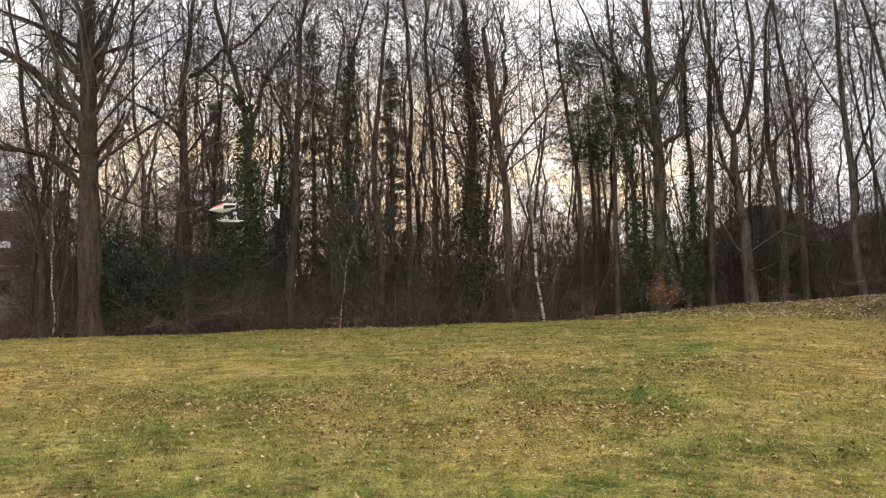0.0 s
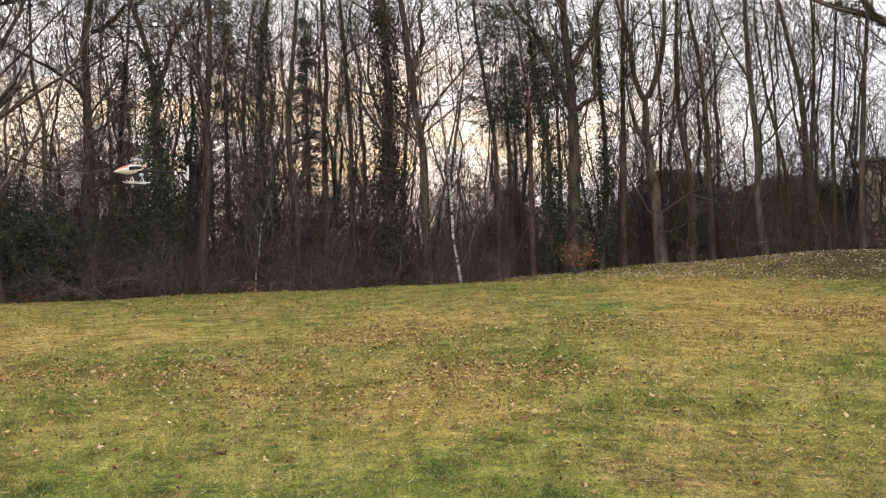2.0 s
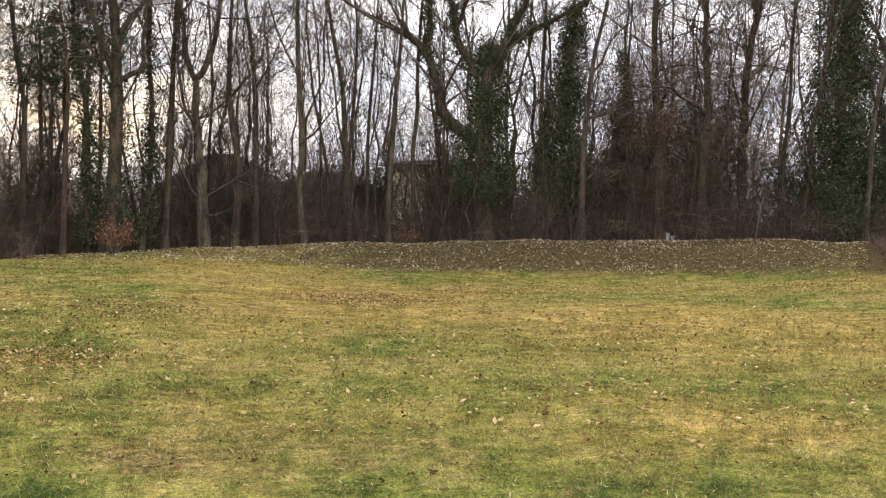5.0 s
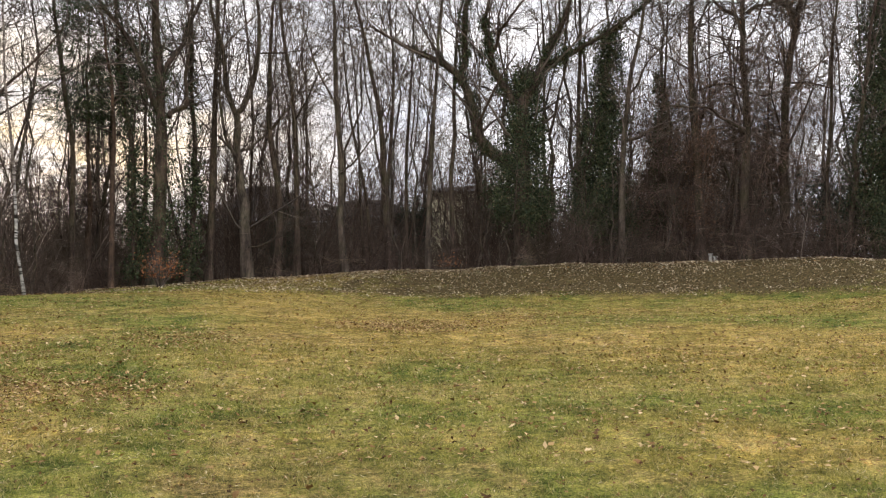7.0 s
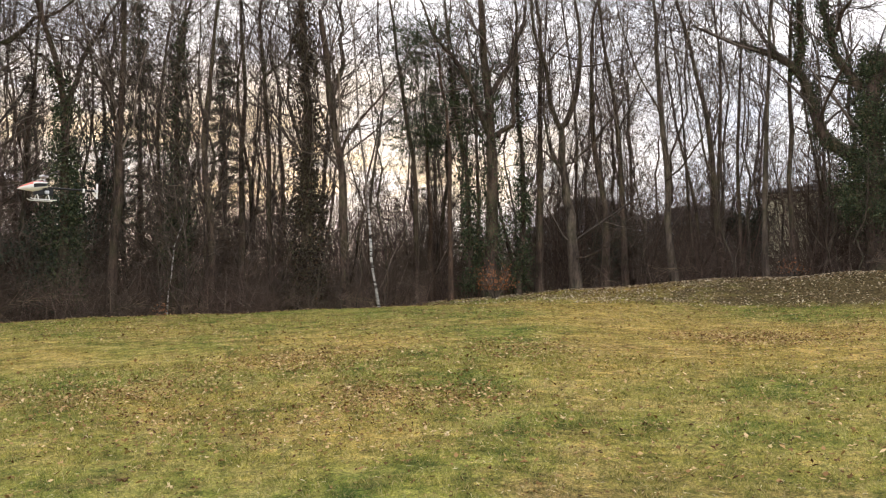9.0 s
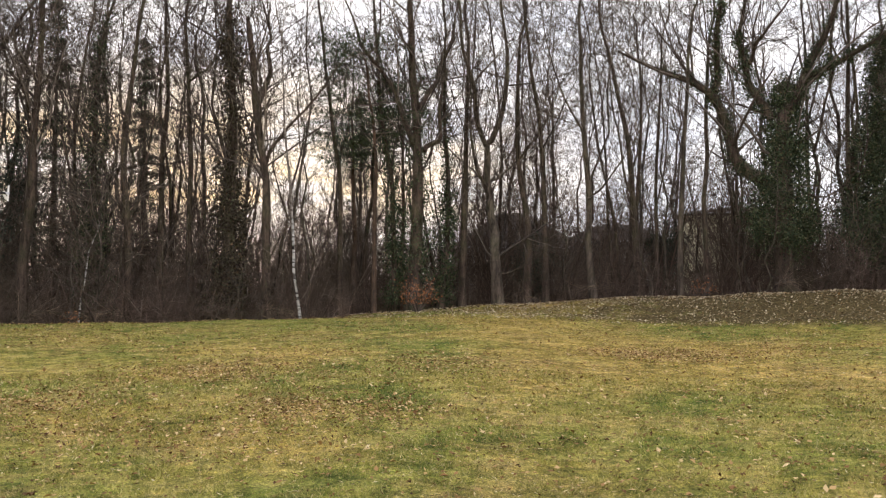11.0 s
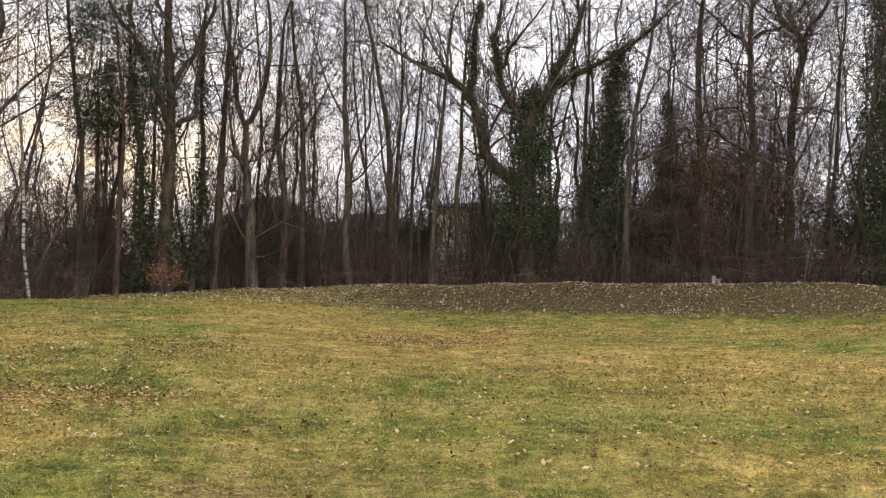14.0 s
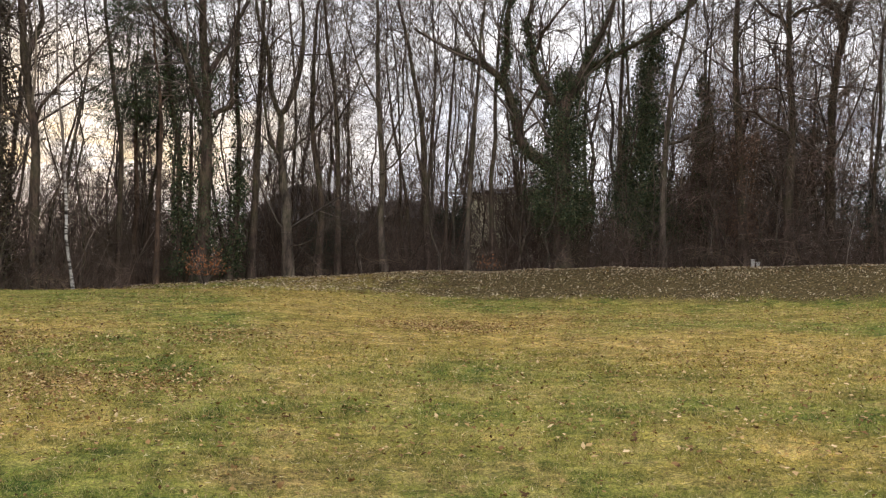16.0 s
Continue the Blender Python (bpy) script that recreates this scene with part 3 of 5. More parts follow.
    if shaggy:
        lv = Geo()
        k = rng.integers(0, len(t), 5200)
        q = rng.uniform(0, 1, (5200, 1))
        at = t[k, 0] * (1 - q) + t[k, -1] * q + rng.normal(size=(5200, 3)) * 0.1
        leaf_cards(lv, at, rng.uniform(0.04, 0.08, 5200), rng)
        part("withered_foliage", lv, RUSSET, e, "withered brown leaves still on the twigs")
    if ivy:
        h0, h1, wide, count = ivy
        # clumps of shoots that stand off the trunk, thinning out towards the top
        nc = int((h1 - h0) * (9 + 16 * wide))
        hc = h0 + (h1 - h0) * rng.uniform(0, 1, nc) ** 1.2
        taper = np.clip((h1 - hc) / (h1 - h0), 0.0, 1) ** 0.7
        ac = rng.uniform(0, 2 * math.pi, nc)
        off = np.interp(hc, spine[:, 2], rad) + wide * (0.15 + 0.85 * taper) * rng.uniform(0.0, 1.0, nc) ** 0.8 * np.where(rng.uniform(0, 1, nc) < 0.12, 1.45, 1.0)
        mid = np.stack([np.interp(hc, spine[:, 2], spine[:, 0]) + off * np.cos(ac), np.interp(hc, spine[:, 2], spine[:, 1]) + off * np.sin(ac), hc], 1)
        ball = (0.1 + 0.16 * wide + 0.05 * rng.uniform(0, 1, nc)) * (0.55 + 0.45 * taper)
        if fork:
            # the ivy follows the great limbs, too
            for lp in polys[1:6]:
                q = rng.uniform(0, 0.8, 60)
                on = np.stack([np.interp(q, np.linspace(0, 1, len(lp)), lp[:, i]) for i in range(3)], 1)
                mid = np.concatenate([mid, on + rng.normal(size=(60, 3)) * 0.09])
                ball = np.concatenate([ball, 0.13 * (1 - 0.6 * q)])
            nc = len(mid)
        count = int(count * (5.5 if wide > 0.7 else 4.2 if wide > 0.4 else 3.2))
        who = rng.choice(nc, count, p=ball ** 2 / (ball ** 2).sum())
        spread = rng.normal(size=(count, 3)) * np.array([0.8, 0.8, 1.25])
        at = mid[who] + spread * ball[who][:, None]
        at = at[at[:, 2] > 0.05]
        lv = Geo()
        leaf_cards(lv, at, rng.uniform(0.04, 0.085, len(at)), rng, narrow=0.8)
        part("ivy", lv, ivy_leaf or IVY, e, "dull brownish ivy leaves on the trunk" if ivy_leaf else "dark green ivy leaves on the trunk")
    return e


# ---- the land ----
rings = np.concatenate([np.arange(0, 4, 0.8), np.arange(4, 32, 0.25), np.arange(32, 64, 1.0), np.geomspace(64, 3000, 22)])
bearings = np.concatenate([np.arange(-42, 78, 0.5), np.arange(78, 318, 5.0)])
AZ, RR = np.meshgrid((bearings + 180) % 360 - 180, rings, indexing="ij")
Z = ground_z(AZ, RR)
rough = np.array([[noise.noise((float(q * math.sin(radians(a))) * 0.55, float(q * math.cos(radians(a))) * 0.55, 0)) if q < 64 else 0 for q in rings] for a in bearings])
Z = Z + rough * np.where(RR > 23, 0.10, 0.035) * np.clip(RR / 5, 0, 1)
g = Geo()
A, B = len(bearings), len(rings)
idx = np.arange(A * B).reshape(A, B)
nx = np.roll(idx, -1, axis=0)
g.add(np.stack([RR * np.sin(np.radians(AZ)), RR * np.cos(np.radians(AZ)), Z], -1), np.stack([idx[:, :-1], idx[:, 1:], nx[:, 1:], nx[:, :-1]], -1).reshape(-1, 4))
ground = part("ground", g, TURF, smooth=True)
tagged(ground, "patchy green and straw-coloured winter meadow rising to a leaf-strewn bank", "ground", kind="structure")
# leaf mould: under the trees and on the face of the bank
start = np.interp(AZ, (-60, 0, 7, 14, 22, 30, 40, 64, 90), (22.4, 22.6, 23.4, 24.0, 23.2, 22.6, 22.4, 22.6, 23))
mould_mask = np.clip((RR - start) / 1.6 + 0.45, 0, 1) * np.where(RR < 28, np.interp(AZ, (14, 22, 32, 47, 57, 61.2, 62.2), (0.22, 0.38, 0.68, 0.8, 0.76, 0.62, 0.9)), 1.0)
ground.data.attributes.new("leaf_mould", "FLOAT", "POINT").data.foreach_set("value", mould_mask.astype(np.float32).ravel())


rng = np.random.default_rng(5)


def scatter(count, az0, az1, r0, r1, power=2.0):
    a = rng.uniform(az0, az1, count)
    q = (r0 ** power + rng.uniform(0, 1, count) * (r1 ** power - r0 ** power)) ** (1 / power)
    x, y = q * np.sin(np.radians(a)), q * np.cos(np.radians(a))
    rough_z = np.array([noise.noise((float(i) * 0.55, float(j) * 0.55, 0)) for i, j in zip(x, y)]) * np.where(q > 23, 0.10, 0.035)
    return np.stack([x, y, ground_z(a, q) + rough_z], 1), q


def blades(count, r0, r1, power, low, high, wide):
    at, q = scatter(count, -36, 72, r0, r1, power)
    tuft = np.array([noise.noise((float(p[0]) * 3.1, float(p[1]) * 3.1, 5)) + 0.6 * noise.noise((float(p[0]) * 9, float(p[1]) * 9, 8)) for p in at])
    h = (rng.uniform(low, high, count) * np.clip(1.0 + 1.1 * tuft, 0.25, 2.2))[:, None]
    lean = rng.normal(size=(count, 3)) * 1.0
    lean[:, 2] = 1
    a = rng.uniform(0, math.pi, count)
    s = np.stack([np.cos(a), np.sin(a), np.zeros(count)], 1) * (wide * q / 8)[:, None]
    g = Geo()
    g.add(np.stack([at - s - [0, 0, 0.01], at + s - [0, 0, 0.01], at + lean * h], 1), np.arange(count * 3).reshape(-1, 3))
    return g


grass = thing("meadow_grass", (0, 0, 0), "short patchy winter grass, green mixed with straw", "grass", kind="stuff")
part("near_turf", blades(270000, 4.6, 12.5, 1.2, 0.012, 0.036, 0.0042), GRASS, grass)
part("far_turf", blades(190000, 12.0, 23.2, 1.4, 0.012, 0.032, 0.0024), GRASS, grass)


# ---- brushwood ----
def brush(name, label, az0, az1, r0, r1, stems, low, high, seed, mat=BRUSH, thick=1.0):
    """A thicket of thin upright stems with side twigs."""
    k = np.random.default_rng(seed)
    a, q = k.uniform(az0, az1, stems), k.uniform(r0, r1, stems)
    x, y = q * np.sin(np.radians(a)), q * np.cos(np.radians(a))
    start = np.stack([x, y, ground_z(a, q) - 0.1], 1)
    clump = 0.72 + 0.75 * np.sin(x * 0.7 + seed) * np.cos(y * 0.9 + x * 0.31) + 0.3 * np.sin(x * 2.3 + y)
    # glades: low growth in front of the white house and the yellow one
    glade = np.where((a > -34) & (a < -25.9), 0.3, np.where((a > 32.0) & (a < 34.0), 0.9, 1.0))
    h = k.uniform(low, high, stems) * np.clip(clump, 0.22, 1.35) * (glade if r1 < 60 else 1.0) * (np.interp(a, (8, 20), (1.2, 1.0)) if r0 > 30 else 1.0)
    d = unit(np.stack([k.normal(size=stems) * 0.42, k.normal(size=stems) * 0.42, np.ones(stems)], 1))
    pts = [start]
    for i in range(2):
        d = unit(d + k.normal(size=(stems, 3)) * 0.18)
        pts.append(pts[-1] + d * h[:, None] / 2)
    pts = np.stack(pts, 1)
    rad = thick * k.uniform(0.006, 0.015, stems)[:, None] * np.linspace(1, 0.35, 3)
    g = Geo()
    tubes(g, pts, rad, 3)
    t, tr = sprout(k, pts, rad, stems * 7, 0.05, 1.0, (40, 100), (0.4, 1.3), 0.03, 2, 0.2, 0.6, 0.005 * thick)
    spikes(g, t[:, 0], t[:, 1], np.maximum(tr[:, 0], 0.005 * thick))
    f, fr = sprout(k, t, tr, stems * 8, 0.1, 1.0, (25, 90), (0.2, 0.6), 0.0, 2, 0.2, 0.7, 0.0045 * thick)
    spikes(g, f[:, 0], f[:, 1], np.maximum(fr[:, 0], 0.0048 * thick))
    return tagged(part(name, g, mat), label, "undergrowth", kind="stuff")


brush("brushwood", "tangled bare brown brushwood under the trees", -40, 9, 24.8, 31.5, 1500, 0.8, 2.8, 21)
brush("brushwood", "tangled bare brown brushwood under the trees", 7, 74, 29.8, 36, 2300, 0.8, 2.8, 22)
brush("edge_brush", "low dry stalks and bramble along the wood's edge", -40, 10, 22.7, 25.3, 560, 0.3, 1.8, 25, thick=0.8)
brush("edge_brush", "low dry stalks and bramble along the wood's edge", 8, 74, 28.0, 30.0, 700, 0.3, 1.6, 26, thick=0.8)
brush("hedge_brush", "low brown hedge in front of the white house", -40, -25.5, 27.0, 30.0, 420, 2.4, 4.0, 27)
brush("far_brushwood", "dense bare brown thicket deep in the wood", -46, 80, 36, 47, 3400, 1.8, 4.3, 23, thick=1.7)
brush("wood_belt", "dark belt of distant bare scrub behind the houses", -50, 86, 72, 95, 2200, 4.5, 9.5, 24, thick=5.0)


def shrub(seed, high, stems, wide):
    """A hazel-like shrub: a sheaf of stems that spread and droop, full of twigs."""
    k = np.random.default_rng(seed)
    e = thing("bare_shrub", (0, 0, 0), "tall bare brown twiggy shrub under the trees", "shrub", "bare shrubs under the trees")
    a = k.uniform(0, 2 * math.pi, stems)
    d = unit(np.stack([np.cos(a) * wide, np.sin(a) * wide, np.ones(stems)], 1) * k.uniform(0.6, 1.1, (stems, 1)) + np.array([0, 0, 0.4]))
    pts = [k.normal(size=(stems, 3)) * np.array([0.15, 0.15, 0]) - np.array([0, 0, 0.1])]
    ln = k.uniform(0.6, 1.0, (stems, 1)) * high
    for i in range(5):
        d = unit(d + k.normal(size=(stems, 3)) * 0.12 + np.array([0, 0, 0.02 - 0.03 * i]))
        pts.append(pts[-1] + d * ln / 5)
    pts = np.stack(pts, 1)
    rad = k.uniform(0.012, 0.028, stems)[:, None] * np.linspace(1, 0.25, 6)
    g = Geo()
    tubes(g, pts, rad, 4)
    b, br = sprout(k, pts, rad, stems * 7, 0.1, 1.0, (25, 75), (0.6, 1.6), 0.1, 4, 0.2, 0.5, 0.007)
    tubes(g, b, br, 3)
    t, tr = sprout(k, b, br, stems * 28, 0.1, 1.0, (25, 75), (0.3, 0.9), 0.1, 2, 0.2, 0.6, 0.005)
    spikes(g, t[:, 0], t[:, 1], np.maximum(tr[:, 0], 0.005))
    f, fr = sprout(k, t, tr, stems * 38, 0.1, 1.0, (25, 75), (0.15, 0.5), 0.05, 2, 0.2, 0.6, 0.004)
    spikes(g, f[:, 0], f[:, 1], np.maximum(fr[:, 0], 0.0042))
    part("stem_sheaf", g, BRUSH, e)
    return e


k = np.random.default_rng(51)
kinds = [shrub(300 + i, k.uniform(3.4, 5.0), 11, k.uniform(0.35, 0.6)) for i in range(6)]
spots = [(-38 + 46 * (i + k.uniform(0, 1)) / 26, k.uniform(25.5, 32)) for i in range(26)]
spots += [(8 + 66 * (i + k.uniform(0, 1)) / 32, k.uniform(30.5, 36)) for i in range(32)]
# the russet thicket round the two twisted trees stands closer
spots += [(-23.5 + 35 * (i + k.uniform(0, 1)) / 16, k.uniform(27, 34)) for i in range(16)]
spots += [(-25 + 38 * (i + k.uniform(0, 1)) / 9, k.uniform(28, 36)) for i in range(9)]
spots += [(17 + 20 * (i + k.uniform(0, 1)) / 15, k.uniform(31, 36)) for i in range(15)]
spots += [(44.5, 31), (46.6, 32), (48.4, 31), (49.8, 32.4), (51.0, 31), (53.0, 31.6), (54.6, 32.4), (47.4, 33.5), (50.4, 34)]
for i, (az, r) in enumerate(spots):
    if -31.5 < az < -26:
        az += 7
    if 31.4 < az < 33.8:
        az += 3.2
    x, y = place(az, r)
    big = 1.5 if i >= 98 else k.uniform(1.15, 1.5) if i >= 74 else k.uniform(0.75, 1.1)
    m = pose(x, y, float(ground_z(az, r)), 0, 0, k.uniform(0, 360)) @ Matrix.Scale(big, 4)
    if i < len(kinds):
        kinds[i].matrix_world = m
    else:
        copy_thing(kinds[i % len(kinds)], m).matrix_basis = m


def sapling(seed, high):
    k = np.random.default_rng(seed)
    e = thing("young_tree", (0, 0, 0), "thin bare young tree in the brushwood", "tree", "young trees in the brushwood")
    n = 9
    spine = np.stack([np.cumsum(k.normal(size=n) * 0.15), np.cumsum(k.normal(size=n) * 0.15), np.linspace(-0.1, high, n)], 1)
    rad = k.uniform(0.025, 0.05) * np.linspace(1, 0.2, n)
    g = Geo()
    tubes(g, spine[None], rad[None], 5)
    part("trunk", g, BARK["grey" if seed % 2 else "brown"], e, smooth=True)
    tw = Geo()
    crown(k, tw, spine[None], rad[None], (24, 85, 200), 0.62, 0.35)
    part("crown", tw, TWIG, e)
    return e


kinds = [sapling(400 + i, k.uniform(5.5, 9.5)) for i in range(8)]
for i in range(76):
    az = -40 + 114 * (i + k.uniform(0, 1)) / 76
    if -33 < az < -25.8:
        az += 8
    if 31.8 < az < 34.0:
        az += 2.6
    r = k.uniform(24.2, 33) if az < 8 else k.uniform(29, 36)
    x, y = place(az, r)
    m = pose(x, y, float(ground_z(az, r)), k.normal() * 3, k.normal() * 3, k.uniform(0, 360))
    if i < len(kinds):
        kinds[i].matrix_world = m
    else:
        copy_thing(kinds[i % len(kinds)], m)
# spindly seedlings in front of the brushwood
for i in range(64):
    az = -38 + 110 * (i + k.uniform(0, 1)) / 64
    if -33 < az < -25.8:
        continue
    r = k.uniform(23.4, 25.6) if az < 8 else k.uniform(28.4, 29.8)
    x, y = place(az, r)
    m = pose(x, y, float(ground_z(az, r)), k.normal() * 6, k.normal() * 6, k.uniform(0, 360)) @ Matrix.Diagonal((0.75, 0.75, k.uniform(0.3, 0.62), 1))
    seedling = copy_thing(kinds[i % len(kinds)], m)
    seedling.matrix_basis = m
    tagged(seedling, "spindly bare seedling tree at the wood's edge", "tree", "seedlings at the wood's edge")
# taller poles that have outgrown the brushwood
for i in range(36):
    az = -25.5 + 99 * (i + k.uniform(0, 1)) / 36
    if 31.3 < az < 33.6:
        continue
    r = k.uniform(24.6, 31) if az < 8 else k.uniform(29.2, 34)
    x, y = place(az, r)
    m = pose(x, y, float(ground_z(az, r)), k.normal() * 2, k.normal() * 2, k.uniform(0, 360)) @ Matrix.Diagonal((1.5, 1.5, k.uniform(1.2, 1.6), 1))
    pole = copy_thing(kinds[i % len(kinds)], m)
    pole.matrix_basis = m
    tagged(pole, "slim bare pole-like tree among the trunks", "tree", "slim trees among the trunks")


# ---- trees behind the edge ----
def back_tree(seed, height, dia):
    k = np.random.default_rng(seed)
    e = thing("bare_tree", (0, 0, 0), "slim bare brown tree deeper in the wood", "tree", "trees inside the wood")
    n = 16
    z = np.linspace(-0.2, height, n)
    spine = np.stack([np.cumsum(k.normal(size=n) * 0.13), np.cumsum(k.normal(size=n) * 0.13), z], 1)
    rad = dia / 2 * np.linspace(1, 0.15, n)
    g = Geo()
    tubes(g, spine[None], rad[None], 7)
    part("trunk", g, BARK["brown"], e, smooth=True)
    tw = Geo()
    s, sr = sprout(k, spine[None], rad[None], 24, 0.12, 1.0, (25, 65), (1.4, 3.4), 0.32, 6, 0.2, 0.38, 0.012)
    tubes(tw, s, sr, 4)
    crown(k, tw, s, sr, (65, 250, 560), 0.9, thick=1.15)
    part("crown", tw, TWIG, e)
    return e


k = np.random.default_rng(77)
kinds = [back_tree(100 + i, k.uniform(10.5, 14), k.uniform(0.10, 0.24)) for i in range(9)]
for i in range(121):
    az, r = -42 + 120 * (i + k.uniform(0, 1)) / 97, k.uniform(29.5, 52)
    if -33 < az < -26:
        r = 66
    if 31.6 < az < 34.4:
        az += 2.8
    if i > 113:
        az, r = -34.5 + 1.5 * (i - 114) + k.uniform(-0.5, 0.5), k.uniform(57, 64)
    elif i > 96:
        # the wood is thickest north of the meadow
        az, r = -16 + 20 * (i - 97) / 17 + k.uniform(-0.5, 0.5), k.uniform(26.5, 38)
    x, y = place(az, r)
    m = pose(x, y, float(ground_z(az, r)), 0, 0, k.uniform(0, 360))
    if i < len(kinds):
        kinds[i].matrix_world = m
    else:
        copy_thing(kinds[i % len(kinds)], m)


def evergreen(az, r, wide, high, count, label, mat=HOLLY, name="evergreen_bush", low=0.1, leaf=(0.045, 0.095)):
    """A bush of many small leaves in uneven clumps on thin stems."""
    k = np.random.default_rng(int(az * 10 + r * 7 + 1000))
    x, y = place(az, r)
    e = thing(name, (x, y, float(ground_z(az, r))), label, "bush", turn=-az)
    n = 14
    a = k.uniform(0, 2 * math.pi, n)
    tip = np.stack([np.cos(a) * wide * k.uniform(0.2, 0.8, n), np.sin(a) * wide * k.uniform(0.2, 0.8, n), high * k.uniform(0.55, 0.95, n)], 1)
    q = np.linspace(0, 1, 5)[None, :, None]
    pts = tip[:, None] * q ** np.array([1.4, 1.4, 1.0]) - np.array([0, 0, 0.1])
    g = Geo()
    tubes(g, pts, np.full((n, 1), 0.02 + wide * 0.008) * np.linspace(1, 0.3, 5), 5)
    s, sr = sprout(k, pts, np.full((n, 5), 0.014), 130, 0.15, 1, (30, 70), (0.3 * wide, 0.7 * wide), 0.15, 3, 0.2, 0.5, 0.004)
    tubes(g, s, sr, 3)
    part("stem_sheaf", g, TWIG, e)
    lv = Geo()
    i = k.integers(0, len(s), count)
    u = k.uniform(0.1, 1.05, (count, 1))
    at = s[i, 0] * (1 - u) + s[i, -1] * u + k.normal(size=(count, 3)) * 0.09 * max(1, wide)
    at = at[at[:, 2] > low]
    leaf_cards(lv, at, k.uniform(leaf[0], leaf[1], len(at)), k, narrow=0.6)
    part("foliage", lv, mat, e)
    return e


def spruce(az, r, wide, high, label):
    """A dark conifer with drooping tiers."""
    k = np.random.default_rng(int(az * 13 + r * 5 + 3000))
    x, y = place(az, r)
    e = thing("conifer", (x, y, float(ground_z(az, r))), label, "tree", "conifers in the wood", -az)
    g = Geo()
    z = np.linspace(-0.2, high, 8)
    spine = np.stack([np.zeros(8), np.zeros(8), z], 1)
    tubes(g, spine[None], (0.16 * np.linspace(1, 0.1, 8))[None], 7)
    part("trunk", g, BARK["pine"], e, smooth=True)
    n = 150
    h = high * (0.12 + 0.88 * k.uniform(0, 1, n) ** 1.2)
    a = k.uniform(0, 2 * math.pi, n)
    ln = wide * (1.05 - h / high) * k.uniform(0.7, 1.15, n)
    tip = np.stack([np.cos(a) * ln, np.sin(a) * ln, -0.25 * ln], 1)
    q = np.linspace(0, 1, 4)[None, :, None]
    pts = np.stack([np.zeros(n), np.zeros(n), h], 1)[:, None] + tip[:, None] * q
    tw = Geo()
    tubes(tw, pts, np.full((n, 1), 0.018) * np.linspace(1, 0.3, 4), 3)
    part("crown", tw, TWIG, e)
    nd = Geo()
    c = 8000
    i = k.integers(0, n, c)
    u = k.uniform(0.1, 1.0, (c, 1))
    at = pts[i, 0] * (1 - u) + pts[i, -1] * u + k.normal(size=(c, 3)) * np.array([0.12, 0.12, 0.05])
    d = unit(k.normal(size=(c, 3)) + np.array([0, 0, -0.3]))
    spikes(nd, at, at + d * k.uniform(0.12, 0.28, (c, 1)), np.full(c, 0.014))
    part("needle_foliage", nd, NEEDLE, e)
    return e


# ---- trees along the edge of the wood ----
tree(-27.85, 25.0, 0.20, [(0.0, 0.0), (1.74, 0.01), (3.83, -0.08), (5.18, -0.27)], bark='grey')
tree(-25.98, 26.0, 0.22, [(0.0, 0.0), (1.84, 0.04), (4.06, 0.25), (6.15, 0.52)])
tree(-25.27, 25.0, 0.28, [(0.0, 0.0), (2.03, -0.01), (3.71, -0.11), (5.84, -0.44)])
tree(-24.73, 24.0, 0.084, [(0.0, 0.0), (1.0, 0.07), (1.88, -0.03), (2.8, 0.05), (3.65, -0.06), (4.84, 0.1)], bark='birch')
tree(-22.60, 23.5, 0.80, [(0.0, 0.0), (2.53, 0.0), (4.74, -0.04), (6.66, -0.06), (8.43, -0.1)],
     limbs=[(0.141, [(5.76, -0.2), (6.75, -0.9), (7.6, -2.08), (8.11, -2.84)]), (0.133, [(6.79, -0.2), (7.78, -0.76), (8.33, -1.22)]), (0.109, [(7.04, 0.08), (8.03, 0.41), (8.49, 0.55)]), (0.086, [(5.77, 0.04), (6.85, 0.61), (7.92, 0.9), (8.57, 1.34)]), (0.102, [(4.0, -0.19), (4.85, -1.06), (5.09, -2.1), (5.35, -2.86)]), (0.07, [(4.36, -0.12), (4.9, -1.45), (5.13, -2.86)]), (0.055, [(4.15, 0.09), (3.72, 0.71), (3.36, 1.56)]), (0.17, [(7.2, -0.07), (8.6, -0.12), (10.0, -0.05), (11.2, -0.2)])], fork=True)
tree(-19.51, 24.5, 0.21, [(0.0, 0.0), (2.71, 0.02), (4.89, 0.05), (5.99, -0.12), (7.23, -0.32), (8.97, -0.23)],
     limbs=[(0.049, [(1.62, 0.02), (1.38, 0.34), (1.76, 0.88)]), (0.041, [(2.24, 0.01), (2.48, -0.38), (1.63, -0.73)])], bark='grey')
tree(-17.23, 25.5, 0.46, [(0.0, 0.0), (2.54, 0.03), (5.33, 0.11), (7.82, 0.11), (9.5, 0.33)],
     limbs=[(0.102, [(7.91, 0.27), (8.54, 1.12), (8.91, 1.78)]), (0.085, [(5.99, 0.04), (6.63, -0.66), (6.93, -1.59)])])
tree(-15.27, 27.0, 0.25, [(0.0, 0.0), (3.04, -0.04), (5.86, 0.12), (7.99, 0.36)])
tree(-13.20, 25.0, 0.37, [(0.0, 0.0), (2.75, 0.08), (5.21, 0.17), (6.86, 0.11), (8.33, -0.42), (9.32, -0.65)],
     limbs=[(0.108, [(6.04, 0.18), (7.7, 0.61), (8.9, 1.37)]), (0.075, [(6.7, 0.14), (7.51, -0.36), (7.83, -0.83)])], ivy=(0.5, 7.0, 0.42, 2600))
